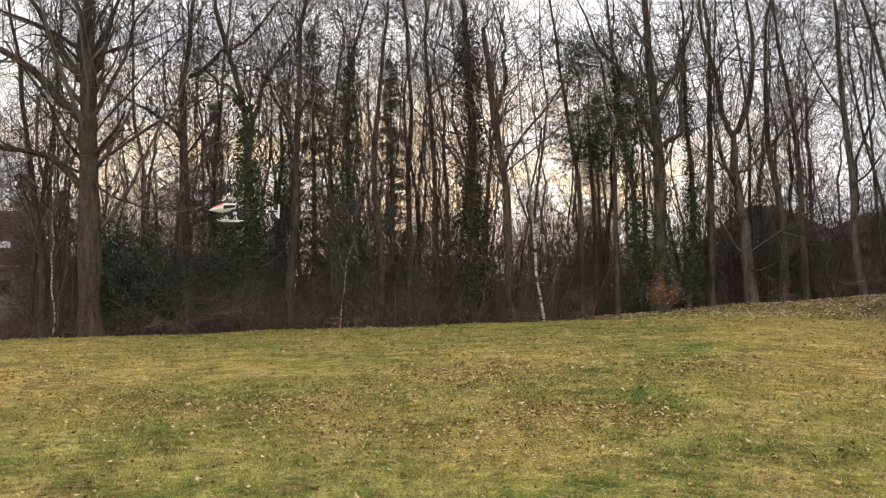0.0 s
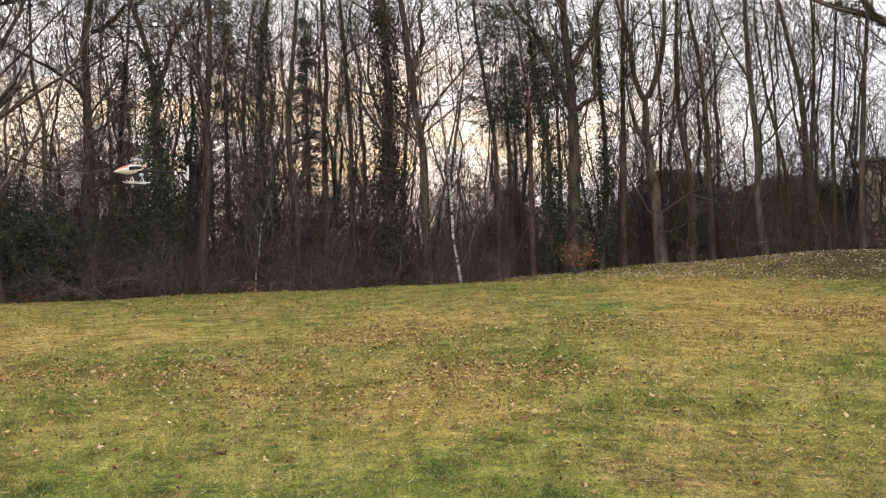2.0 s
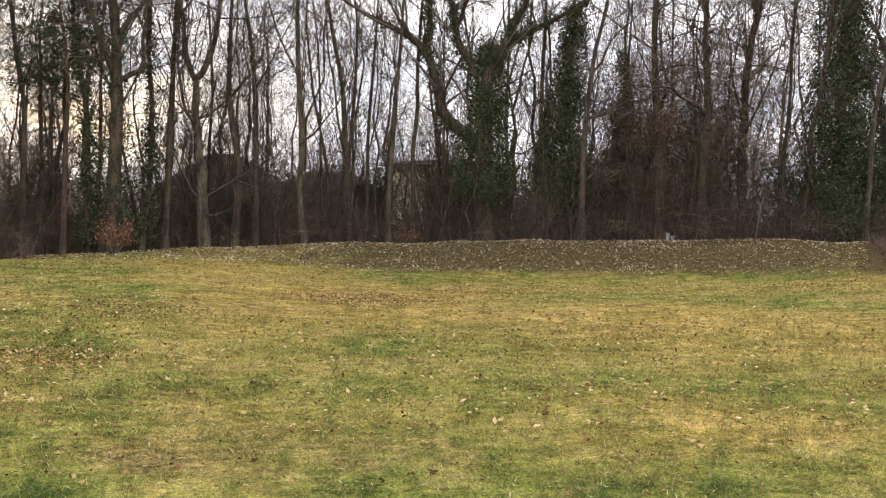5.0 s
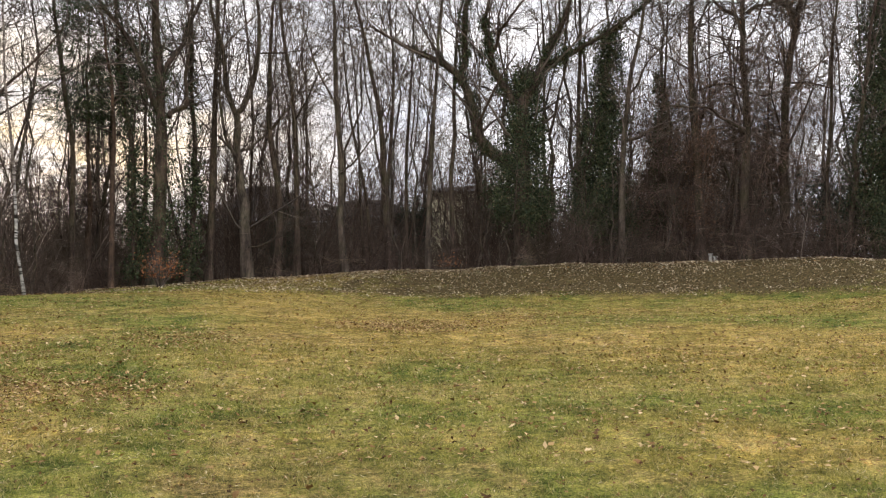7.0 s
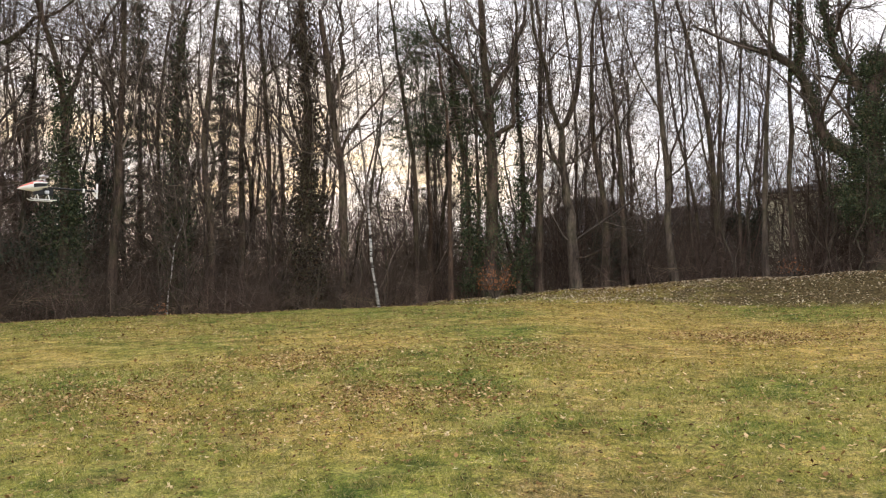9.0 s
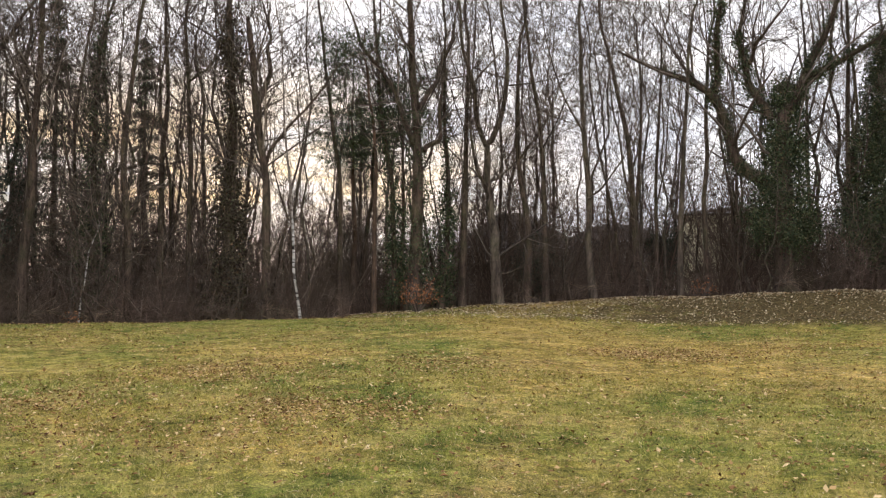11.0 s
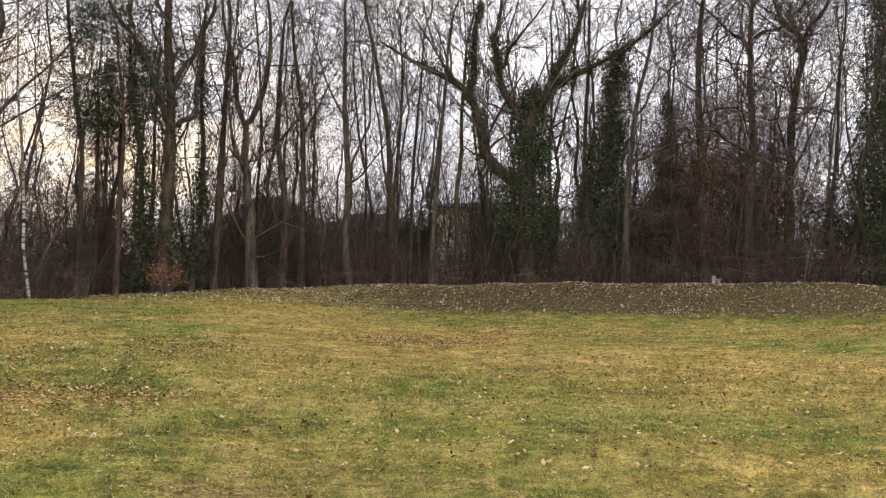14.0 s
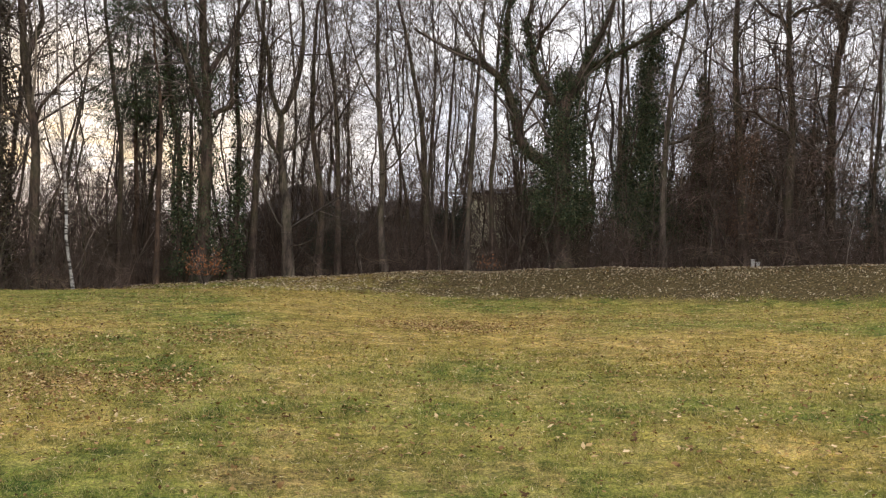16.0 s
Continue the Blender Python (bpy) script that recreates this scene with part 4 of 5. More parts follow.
tree(-10.39, 25.0, 0.40, [(0.0, 0.0), (2.72, 0.15), (5.2, 0.32), (8.37, 0.3), (9.38, 0.49)],
     limbs=[(0.075, [(6.04, 0.31), (6.86, -0.22), (7.86, -0.52)])])
tree(-7.62, 27.0, 0.22, [(0.0, 0.0), (2.96, 0.15), (5.65, 0.15), (8.37, 0.35), (10.19, 0.47)])
tree(-5.96, 24.0, 0.06, [(0.0, 0.0), (1.39, 0.01), (3.62, 0.11)], bark='grey')
tree(-7.05, 24.5, 0.07, [(0.0, 0.0), (1.95, 0.22), (3.74, 0.64)], bark='birch')
tree(-6.41, 26.5, 0.32, [(0.0, 0.0), (2.89, 0.06), (5.54, 0.04), (7.85, 0.04), (9.99, 0.52)], ivy=(0.8, 9.5, 0.38, 2800))
tree(-4.02, 25.0, 0.32, [(0.0, 0.0), (2.32, -0.07), (4.32, -0.24), (6.83, -0.1), (9.36, 0.21)],
     limbs=[(0.075, [(3.15, -0.02), (3.98, 0.3), (5.14, 0.44)])])
tree(-2.31, 27.0, 0.31, [(0.0, 0.0), (2.89, 0.03), (6.5, 0.06), (8.68, 0.16), (10.14, 0.05)])
tree(-0.41, 26.0, 0.29, [(0.0, 0.0), (3.26, 0.04), (6.22, -0.12), (7.97, -0.16), (9.73, -0.29)],
     limbs=[(0.069, [(7.45, -0.14), (8.13, 0.54), (8.99, 0.91)])])
tree(1.49, 25.5, 0.51, [(0.0, 0.0), (2.59, 0.2), (5.14, 0.35), (7.19, 0.26), (9.43, 0.06)], ivy=(0.3, 9.8, 0.45, 4600), ivy_leaf=DEAD_IVY)
tree(4.50, 25.0, 0.38, [(0.0, 0.0), (2.4, -0.07), (4.39, -0.05), (5.56, -0.27), (6.57, -0.41), (8.09, -0.53), (9.11, -0.67)],
     limbs=[(0.125, [(6.57, -0.32), (7.38, 0.11), (8.56, 0.03), (9.07, -0.06)]), (0.083, [(4.3, -0.02), (5.05, 0.05), (6.02, 0.57), (7.14, 1.58)])], fork=True)
tree(6.75, 24.3, 0.115, [(0.0, 0.0), (1.43, -0.2), (2.55, -0.3), (4.65, -0.43), (6.59, -0.54), (7.9, -0.66)], bark='birch')
tree(9.16, 28.0, 0.26, [(0.0, 0.0), (3.32, 0.09), (5.53, -0.03), (8.34, -0.49), (9.85, -0.72)])
tree(10.15, 29.0, 0.25, [(0.0, 0.0), (3.35, 0.0), (6.2, -0.08), (8.88, -0.1)], pine=True, bark='pine')
tree(11.52, 27.0, 0.25, [(0.0, 0.0), (3.98, 0.03), (5.74, -0.0), (7.88, -0.28), (9.32, -0.41)], pine=True, bark='pine')
tree(12.95, 27.5, 0.26, [(0.0, 0.0), (2.54, -0.1), (4.85, -0.2), (6.66, -0.49), (8.3, -0.62)], ivy=(0.4, 8.0, 0.15, 1900))
tree(14.08, 27.0, 0.61, [(0.0, 0.0), (2.95, 0.12), (5.55, 0.17), (6.96, 0.01), (9.07, -0.09)],
     limbs=[(0.126, [(5.27, 0.37), (5.83, 0.96), (7.22, 0.88)]), (0.144, [(5.47, 0.05), (7.19, -0.66), (8.14, -1.31), (8.91, -1.81)]), (0.126, [(6.59, 0.2), (7.92, 0.87), (8.93, 1.14)])], ivy=(0.3, 6.0, 0.3, 900))
tree(15.93, 28.0, 0.28, [(0.0, 0.0), (2.38, 0.24), (4.69, 0.31), (6.49, 0.12), (9.18, 0.07)], ivy=(0.4, 8.6, 0.15, 1900))
tree(17.40, 28.5, 0.34, [(0.0, 0.0), (2.87, 0.09), (6.45, 0.24), (9.18, 0.16)])
tree(19.89, 28.0, 0.50, [(0.0, 0.0), (1.46, -0.08), (3.02, -0.19), (4.78, -0.34), (5.49, -0.39)],
     limbs=[(0.13, [(5.45, -0.39), (6.75, -0.72), (7.86, -1.1), (8.95, -1.23)]), (0.149, [(5.57, -0.35), (6.66, 0.09), (8.74, 0.27)]), (0.084, [(3.99, -0.3), (5.08, -0.78), (6.78, -0.94)]), (0.074, [(4.25, -0.3), (4.64, 0.26), (5.36, 0.92)]), (0.047, [(1.11, -0.09), (1.27, 0.31), (1.42, 0.79)])], fork=True, bark='grey')
tree(21.74, 28.5, 0.34, [(0.0, 0.0), (2.91, 0.1), (4.51, -0.25), (6.11, -0.36), (8.74, -0.22)],
     limbs=[(0.066, [(4.96, -0.31), (5.52, 0.19), (6.17, 0.6)])])
tree(23.06, 29.0, 0.31, [(0.0, 0.0), (2.51, -0.02), (5.16, -0.09), (7.15, -0.43), (8.78, -0.54)])
tree(26.25, 28.6, 0.34, [(0.0, 0.0), (3.45, -0.17), (7.21, -0.37), (9.09, -0.48)],
     limbs=[(0.067, [(5.51, -0.31), (6.97, -1.04), (8.99, -1.58)]), (0.067, [(3.45, -0.21), (3.86, 0.46), (4.84, 1.08)])], bark='grey')
tree(29.13, 29.5, 0.33, [(0.0, 0.0), (2.57, -0.14), (5.5, -0.31), (7.44, -0.67), (9.37, -1.22)],
     limbs=[(0.069, [(3.55, -0.19), (5.48, -0.59), (7.62, -0.87)])])
tree(29.31, 29.7, 0.24, [(0.0, 0.0), (3.58, -0.1), (7.53, -0.07), (9.52, -0.02)])
tree(28.00, 30.0, 0.16, [(0.0, 0.0), (3.01, -0.21), (5.56, -0.8), (7.52, -1.07)])
tree(27.45, 30.0, 0.14, [(0.0, 0.0), (3.61, -0.14), (7.57, -0.37)])
tree(30.25, 30.0, 0.20, [(0.0, 0.0), (3.61, -0.04), (6.62, 0.15), (9.65, 0.28)],
     limbs=[(0.05, [(3.22, -0.02), (5.03, 0.41), (7.24, 0.43)])])
tree(31.77, 29.0, 0.27, [(0.0, 0.0), (3.49, 0.02), (6.41, 0.25), (9.34, 0.43)], bark='grey')
tree(33.46, 29.5, 0.27, [(0.0, 0.0), (3.54, -0.09), (5.51, -0.0), (7.89, 0.01), (9.5, 0.35)])
tree(35.41, 31.0, 0.16, [(0.0, 0.0), (2.69, -0.14), (4.75, -0.42), (7.85, -0.83)])
tree(38.14, 29.0, 0.89, [(0.0, 0.0), (2.49, -0.05), (3.85, -0.05), (5.4, -0.05), (6.18, -0.01)],
     limbs=[(0.241, [(3.45, -0.18), (4.29, -1.27), (5.35, -1.79), (6.7, -2.22), (7.56, -2.94), (7.74, -3.92)]), (0.145, [(6.32, -2.02), (8.08, -2.02), (9.25, -1.98)]), (0.174, [(6.08, -0.01), (6.67, 0.43), (7.96, 1.12), (9.33, 1.66)]), (0.125, [(6.97, 0.67), (7.69, 2.29), (8.6, 3.8)]), (0.154, [(5.78, -0.35), (7.12, -0.98), (8.29, -1.31), (9.27, -1.24)]), (0.096, [(7.61, -1.05), (8.3, -0.73), (8.9, -0.16)]), (0.058, [(3.66, 0.3), (2.92, 1.29), (4.3, 2.39), (5.46, 2.17)])], ivy=(1.4, 6.8, 0.75, 8000), fork=True)
tree(39.78, 31.0, 0.21, [(0.0, 0.0), (3.7, -0.16), (6.81, -0.16), (9.93, -0.37)])
tree(41.79, 30.0, 0.28, [(0.0, 0.0), (2.58, -0.02), (6.57, -0.01), (9.59, -0.01)])
tree(43.18, 30.0, 0.24, [(0.0, 0.0), (2.59, -0.02), (5.57, 0.14), (8.37, 0.29)], ivy=(1.3, 8.2, 0.9, 8000))
tree(44.61, 29.0, 0.35, [(0.0, 0.0), (2.88, -0.03), (5.37, 0.12), (7.3, 0.44), (9.22, 0.86)],
     limbs=[(0.077, [(4.26, 0.1), (4.71, 0.99), (4.81, 1.73)]), (0.067, [(2.11, 0.01), (2.9, 0.85), (3.1, 1.59)]), (0.058, [(5.76, 0.2), (7.1, 1.1), (8.05, 2.01)])], bark='grey')
tree(47.36, 31.0, 0.21, [(0.0, 0.0), (2.69, -0.08), (5.34, -0.11), (7.79, -0.12)], ivy=(1.3, 6.6, 0.6, 3600))
tree(49.62, 29.5, 0.45, [(0.0, 0.0), (3.5, -0.13), (7.35, -0.33), (9.29, -0.39)],
     limbs=[(0.069, [(5.81, -0.24), (5.98, 0.63), (5.4, 1.74)])])
tree(52.39, 29.5, 0.43, [(0.0, 0.0), (3.48, -0.09), (5.94, -0.03), (7.47, -0.25), (9.18, -0.06)],
     limbs=[(0.118, [(7.47, -0.1), (8.43, -0.4), (9.07, -1.43)]), (0.098, [(8.22, -0.03), (8.57, 0.59), (9.1, 1.29)]), (0.078, [(4.23, -0.06), (5.01, -0.95), (4.83, -1.69)])], shaggy=True)
tree(54.46, 30.5, 0.47, [(0.0, 0.0), (2.62, -0.01), (5.52, 0.05), (7.54, 0.36), (7.83, 0.41)],
     limbs=[(0.152, [(7.74, 0.36), (8.64, -0.03), (9.45, -0.51)]), (0.142, [(7.83, 0.41), (8.5, 0.61), (9.33, 1.22)])], fork=True, shaggy=True)
tree(57.00, 30.0, 0.20, [(0.0, 0.0), (3.5, 0.01), (7.24, 0.18), (9.12, 0.32)])
tree(58.63, 31.0, 0.12, [(0.0, 0.0), (3.62, -0.11), (5.17, -0.5), (7.11, -0.65)])
tree(60.40, 30.0, 0.44, [(0.0, 0.0), (3.47, -0.07), (6.22, -0.13), (8.99, -0.19)], ivy=(0.3, 12.5, 1.1, 15000))
tree(61.67, 28.8, 0.23, [(0.0, 0.0), (1.92, 0.04), (4.16, 0.15), (6.23, 0.42), (7.92, 0.85)], bark='grey')
tree(63.62, 31.0, 0.33, [(0.0, 0.0), (3.56, -0.13), (6.33, -0.12), (9.11, -0.14)],
     limbs=[(0.144, [(4.48, -0.08), (6.17, -0.61), (8.13, -1.49)])], ivy=(1.5, 9.0, 0.8, 6000))



def hornbeam(az, r, high, wide, seed):
    """A broad twiggy tree: level, drooping branches full of fine reddish twigs, some withered leaves."""
    k = np.random.default_rng(seed)
    x, y = place(az, r)
    e = thing("twiggy_tree", (x, y, float(ground_z(az, r))), "broad reddish-brown twiggy tree with drooping fine branches", "tree", "twiggy trees in the wood", -az)
    n = 14
    spine = np.stack([np.cumsum(k.normal(size=n) * 0.1), np.cumsum(k.normal(size=n) * 0.1), np.linspace(-0.15, high, n)], 1)
    rad = 0.11 * np.linspace(1, 0.15, n)
    g = Geo()
    tubes(g, spine[None], rad[None], 8)
    part("trunk", g, BARK["brown"], e, smooth=True)
    tw = Geo()
    b, br = sprout(k, spine[None], rad[None], 95, 0.08, 0.97, (55, 95), (0.5 * wide, 1.15 * wide), 0.05, 6, 0.13, 0.3, 0.011)
    b[:, :, 2] -= 0.35 * np.linspace(0, 1, 6) ** 2
    tubes(tw, b, br, 4)
    t, tr = sprout(k, b, br, 950, 0.1, 1.0, (20, 65), (0.35, 1.0), -0.03, 3, 0.15, 0.55, 0.006)
    spikes(tw, t[:, 0], t[:, -1], np.maximum(tr[:, 0], 0.006))
    f, fr = sprout(k, t, tr, 3800, 0.05, 1.0, (20, 70), (0.18, 0.55), -0.04, 2, 0.2, 0.6, 0.0044)
    spikes(tw, f[:, 0], f[:, -1], np.maximum(fr[:, 0], 0.0044))
    part("crown", tw, RED_TWIG, e)
    lv = Geo()
    c = 1500
    i = k.integers(0, len(f), c)
    at = f[i, -1] + k.normal(size=(c, 3)) * 0.04
    leaf_cards(lv, at, k.uniform(0.03, 0.06, c), k)
    part("withered_foliage", lv, RUSSET, e, "withered brown leaves still on the twigs")
    return e


hornbeam(48.7, 30.2, 6.6, 2.0, 611)
hornbeam(51.3, 30.6, 7.4, 2.3, 612)
hornbeam(53.6, 30.9, 7.0, 2.1, 613)
hornbeam(46.4, 31.6, 5.2, 1.7, 614)
hornbeam(-19.0, 27.5, 5.4, 1.9, 615)
hornbeam(-16.2, 28.4, 5.6, 2.0, 616)
hornbeam(-24.4, 28.6, 5.8, 1.6, 617)
evergreen(-20.6, 24.3, 1.2, 2.9, 15000, "dark glossy evergreen bush beside a broad trunk")
evergreen(-18.4, 24.8, 1.0, 2.4, 9000, "dark evergreen bush between bare trunks")
evergreen(-14.3, 25.4, 1.4, 3.8, 8500, "dark evergreen bush in the brushwood")
evergreen(-11.5, 28.5, 1.7, 6.8, 14000, "tall dark evergreen shrub among the trunks")
evergreen(22.0, 31.0, 1.1, 2.4, 7000, "dark evergreen bush behind a forked tree")
evergreen(30.6, 33.0, 1.0, 3.4, 8000, "dark evergreen bush in front of a far house")
evergreen(52.8, 31.6, 1.2, 5.8, 9000, "tall dark holly among withered twigs")
evergreen(49.5, 29.8, 1.8, 7.0, 9500, "tall shrub with withered brown leaves still on its twigs", RUSSET, "withered_shrub", 0.3, (0.04, 0.09))
evergreen(44.0, 31.0, 1.4, 2.6, 9000, "dark evergreen undergrowth bush")
evergreen(57.5, 31.0, 1.5, 3.0, 10000, "dark evergreen undergrowth bush by an ivied trunk")
evergreen(64.5, 30.5, 1.5, 5.0, 11000, "tall dark evergreen bush at the bank's end")
evergreen(14.5, 25.2, 0.7, 1.1, 640, "small orange beech sapling with withered leaves", BEECH, "beech_sapling", 0.3, (0.04, 0.08))
evergreen(-20.8, 24.0, 0.6, 0.8, 420, "low beech sapling with russet withered leaves", BEECH, "beech_sapling", 0.2, (0.035, 0.065))
evergreen(-7.4, 23.4, 0.25, 0.5, 120, "little beech seedling with orange leaves", BEECH, "beech_sapling", 0.1, (0.035, 0.065))
evergreen(33.2, 28.6, 0.5, 0.5, 240, "low beech seedlings with orange leaves on the bank", BEECH, "beech_sapling", 0.1, (0.035, 0.065))
evergreen(63.4, 29.4, 1.1, 0.9, 1800, "low russet bramble thicket on the bank's end", RUSSET, "bramble", 0.1)
tree(13.3, 30.5, 0.26, [(0.0, 0.0), (4.0, 0.1), (7.0, 0.0), (9.6, 0.1)], bark='pine', pine=True)
spruce(10.5, 44, 2.6, 11, "dark conifer behind the bare trees")
spruce(-15.0, 40, 2.4, 10.0, "dark conifer behind the bare trees")
spruce(-8.6, 33, 2.2, 11.5, "thin dark conifer with level sprays among bare trees")
spruce(-3.4, 35, 2.0, 11.0, "thin dark conifer with level sprays among bare trees")
spruce(-28.8, 60, 3.2, 9.6, "dark conifer behind the white house")
spruce(-24.2, 57, 2.8, 7.5, "dark conifer near the white house")
spruce(-26.3, 59, 3.0, 9.0, "dark conifer near the white house")
spruce(-22.8, 52, 2.8, 8.0, "dark conifer behind the bare trees")
spruce(47.0, 42, 2.2, 7.5, "dark conifer near the far gardens")


# ---- houses behind the wood ----
def window(parent, x, z, w, h, y, frame_mat):
    f = box("window", (w, 0.10, h), (x, y, z), frame_mat, parent, "", 0.01)
    box("pane", (w - 0.14, 0.05, h - 0.14), (x, y - 0.04, z), GLASS, f, "dark window pane", 0.005)
    return f


def house(az, r, wide, deep, eave, ridge, wall_mat, roof_mat, label, windows, turn=0.0, hip=0.0, frame_mat=WOOD_WHITE):
    """Rendered house with a tiled roof; its front faces the meadow."""
    x, y = place(az, r)
    e = thing("house", (x, y, float(ground_z(az, r))), label, "house", "houses behind the wood", -az + turn)
    box("wall", (wide, deep, eave + 1.2), (0, deep / 2, (eave - 1.2) / 2), wall_mat, e, "", 0.02)
    o = 0.5
    bm = bmesh.new()
    xs, y0, y1 = wide / 2 + o, -o, deep + o
    v = [bm.verts.new(p) for p in ((-xs, y0, eave), (xs, y0, eave), (xs, y1, eave), (-xs, y1, eave), (-xs + hip, deep / 2, ridge), (xs - hip, deep / 2, ridge),
                                   (-xs, y0, eave - 0.16), (xs, y0, eave - 0.16), (xs, y1, eave - 0.16), (-xs, y1, eave - 0.16))]
    for q in ((0, 1, 5, 4), (2, 3, 4, 5), (1, 2, 5), (3, 0, 4), (0, 6, 7, 1), (1, 7, 8, 2), (2, 8, 9, 3), (3, 9, 6, 0), (6, 9, 8, 7)):
        bm.faces.new([v[i] for i in q])
    part("roof", from_bm("roof", bm), roof_mat, e)
    box("gutter", (2 * xs, 0.12, 0.10), (0, y0 - 0.06, eave - 0.05), METAL, e, "grey metal gutter", 0.03)
    for wx, wz, ww, wh in windows:
        window(e, wx, wz, ww, wh, -0.02, frame_mat)
    return e


white_house = house(-31.5, 48, 9.6, 8.0, 2.75, 5.9, RENDER_WALL, ROOF_TILE, "low white rendered house with a brown tiled roof", [(1.75, 1.65, 1.9, 0.75), (3.5, 1.65, 0.55, 0.75), (-1.2, 1.65, 1.6, 0.75)], frame_mat=WOOD_DARK)
chimney = box("chimney", (0.6, 0.6, 1.9), (2.75, 1.6, 4.6), BRICK, white_house, "red brick chimney", 0.02)
box("cap", (0.45, 0.45, 0.5), (2.75, 1.6, 5.78), WOOD_WHITE, chimney, "white chimney cap", 0.03)
dormer = box("dormer", (1.0, 1.4, 0.8), (2.0, 1.1, 3.5), GREY_WALL, white_house, "flat-roofed dormer", 0.02)
box("pane", (0.8, 0.04, 0.45), (2.0, 0.38, 3.55), GLASS, dormer, "dark dormer window", 0.005)
box("skylight", (0.5, 0.6, 0.06), (3.6, 1.0, 3.86), WOOD_WHITE, white_house, "pale skylight", 0.01, (35, 0, 0))
house(21.2, 56, 8.0, 8.0, 3.6, 6.2, GREY_WALL, DARK_TILE, "grey house with a dark hipped roof", [(-2.4, 2.2, 1.1, 1.2), (0, 2.2, 1.1, 1.2), (2.4, 2.2, 1.1, 1.2)], 8, 3.6)
house(27.3, 60, 6.0, 7.0, 4.2, 5.6, GREY_WALL, DARK_TILE, "grey garden-side house with a low dark roof", [(-1.4, 2.9, 1.1, 1.2), (1.4, 2.9, 1.1, 1.2)], -6, 2.0)
house(35.7, 58, 8.0, 8.0, 5.9, 6.6, YELLOW_WALL, ROOF_TILE, "pale yellow two-storey house with a low brown roof", [(-0.6, 1.6, 1.2, 1.2), (2.2, 1.6, 1.2, 1.2), (-0.6, 4.2, 1.2, 1.2), (2.2, 4.2, 1.2, 1.2)], 0, 3.5)
house(47.2, 60, 7.0, 7.0, 4.6, 5.4, RENDER_WALL, DARK_TILE, "pale house far behind the conifers", [(-1.8, 3.2, 1.2, 1.2), (1.8, 3.2, 1.2, 1.2)], 0, 2.5)


# dead branches hanging out of the edge
def dead_branch(az, r, seed, long, side):
    k = np.random.default_rng(seed)
    x, y = place(az, r)
    e = thing("dead_branch", (x, y, float(ground_z(az, r))), "bent dead branch drooping at the wood's edge", "branch", "dead branches at the wood's edge", -az)
    q = np.linspace(0, 1, 9)
    pts = np.stack([side * long * q, -0.25 * q, 0.05 + 0.9 * long * q * (1.25 - q) * k.uniform(0.6, 1.0)], 1) + np.cumsum(k.normal(size=(9, 3)) * 0.03, 0)
    pts[0] = (0, 0, -0.05)
    rad = 0.014 * np.linspace(1, 0.35, 9)
    g = Geo()
    tubes(g, pts[None], rad[None], 5)
    part("stem", g, BARK["grey"], e, smooth=True)
    t, tr = sprout(k, pts[None], rad[None], 26, 0.2, 1.0, (20, 60), (0.3, 0.9), -0.05, 3, 0.15, 0.6, 0.005)
    for line, width in zip(t, tr):
        tw = Geo()
        tubes(tw, line[None], width[None], 3)
        part("twig", tw, DEAD_TWIG, e)


for i, (az, r, long, side) in enumerate(((-20.3, 23.6, 1.6, 1), (-17.2, 23.4, 1.9, 1), (-15.8, 23.8, 1.4, -1), (-11.0, 23.6, 1.3, 1), (-3.5, 23.7, 1.2, -1), (3.2, 23.9, 1.2, 1),
                                       (19.5, 28.6, 1.3, 1), (28.4, 28.7, 1.5, -1), (37.0, 28.6, 1.2, 1), (45.5, 28.8, 1.6, 1), (53.5, 28.7, 1.3, -1), (57.8, 28.6, 1.5, 1))):
    dead_branch(az, r, 900 + i, long, side)

# pale posts by the wood's path
for az, h in ((50.15, 0.29), (50.45, 0.2)):
    x, y = place(az, 28.7)
    p = thing("marker_post", (x, y, float(ground_z(az, 28.7))), "pale weathered post behind the bank", "post", "pale posts behind the bank")
    box("shaft", (0.11, 0.1, h), (0, 0, h / 2 - 0.05), POST, p, "", 0.02)
    box("head", (0.13, 0.12, 0.05), (0, 0, h - 0.04), POST, p, "", 0.02)

# ---- fallen leaves ----
litter = thing("fallen_leaves", (0, 0, 0), "scattered pale and brown fallen leaves on grass and bank", "leaves", kind="stuff")


def leaf_field(name, count, az0, az1, r0, r1, power, small, large, label="", keep=None, mat=LITTER, narrow=0.7, flat=0.75):
    at, q = scatter(count, az0, az1, r0, r1, power)
    if keep is not None:
        d = np.array([noise.noise((float(p[0]) * 0.22 + 9, float(p[1]) * 0.22, 3)) for p in at])
        at = at[d > rng.uniform(-0.9, keep, len(at))]
    g = Geo()
    leaf_cards(g, at + np.array([0, 0, 0.025]), rng.uniform(small, large, len(at)), rng, flat, narrow)
    return tagged(part(name, g, mat, litter, label), kind="stuff")


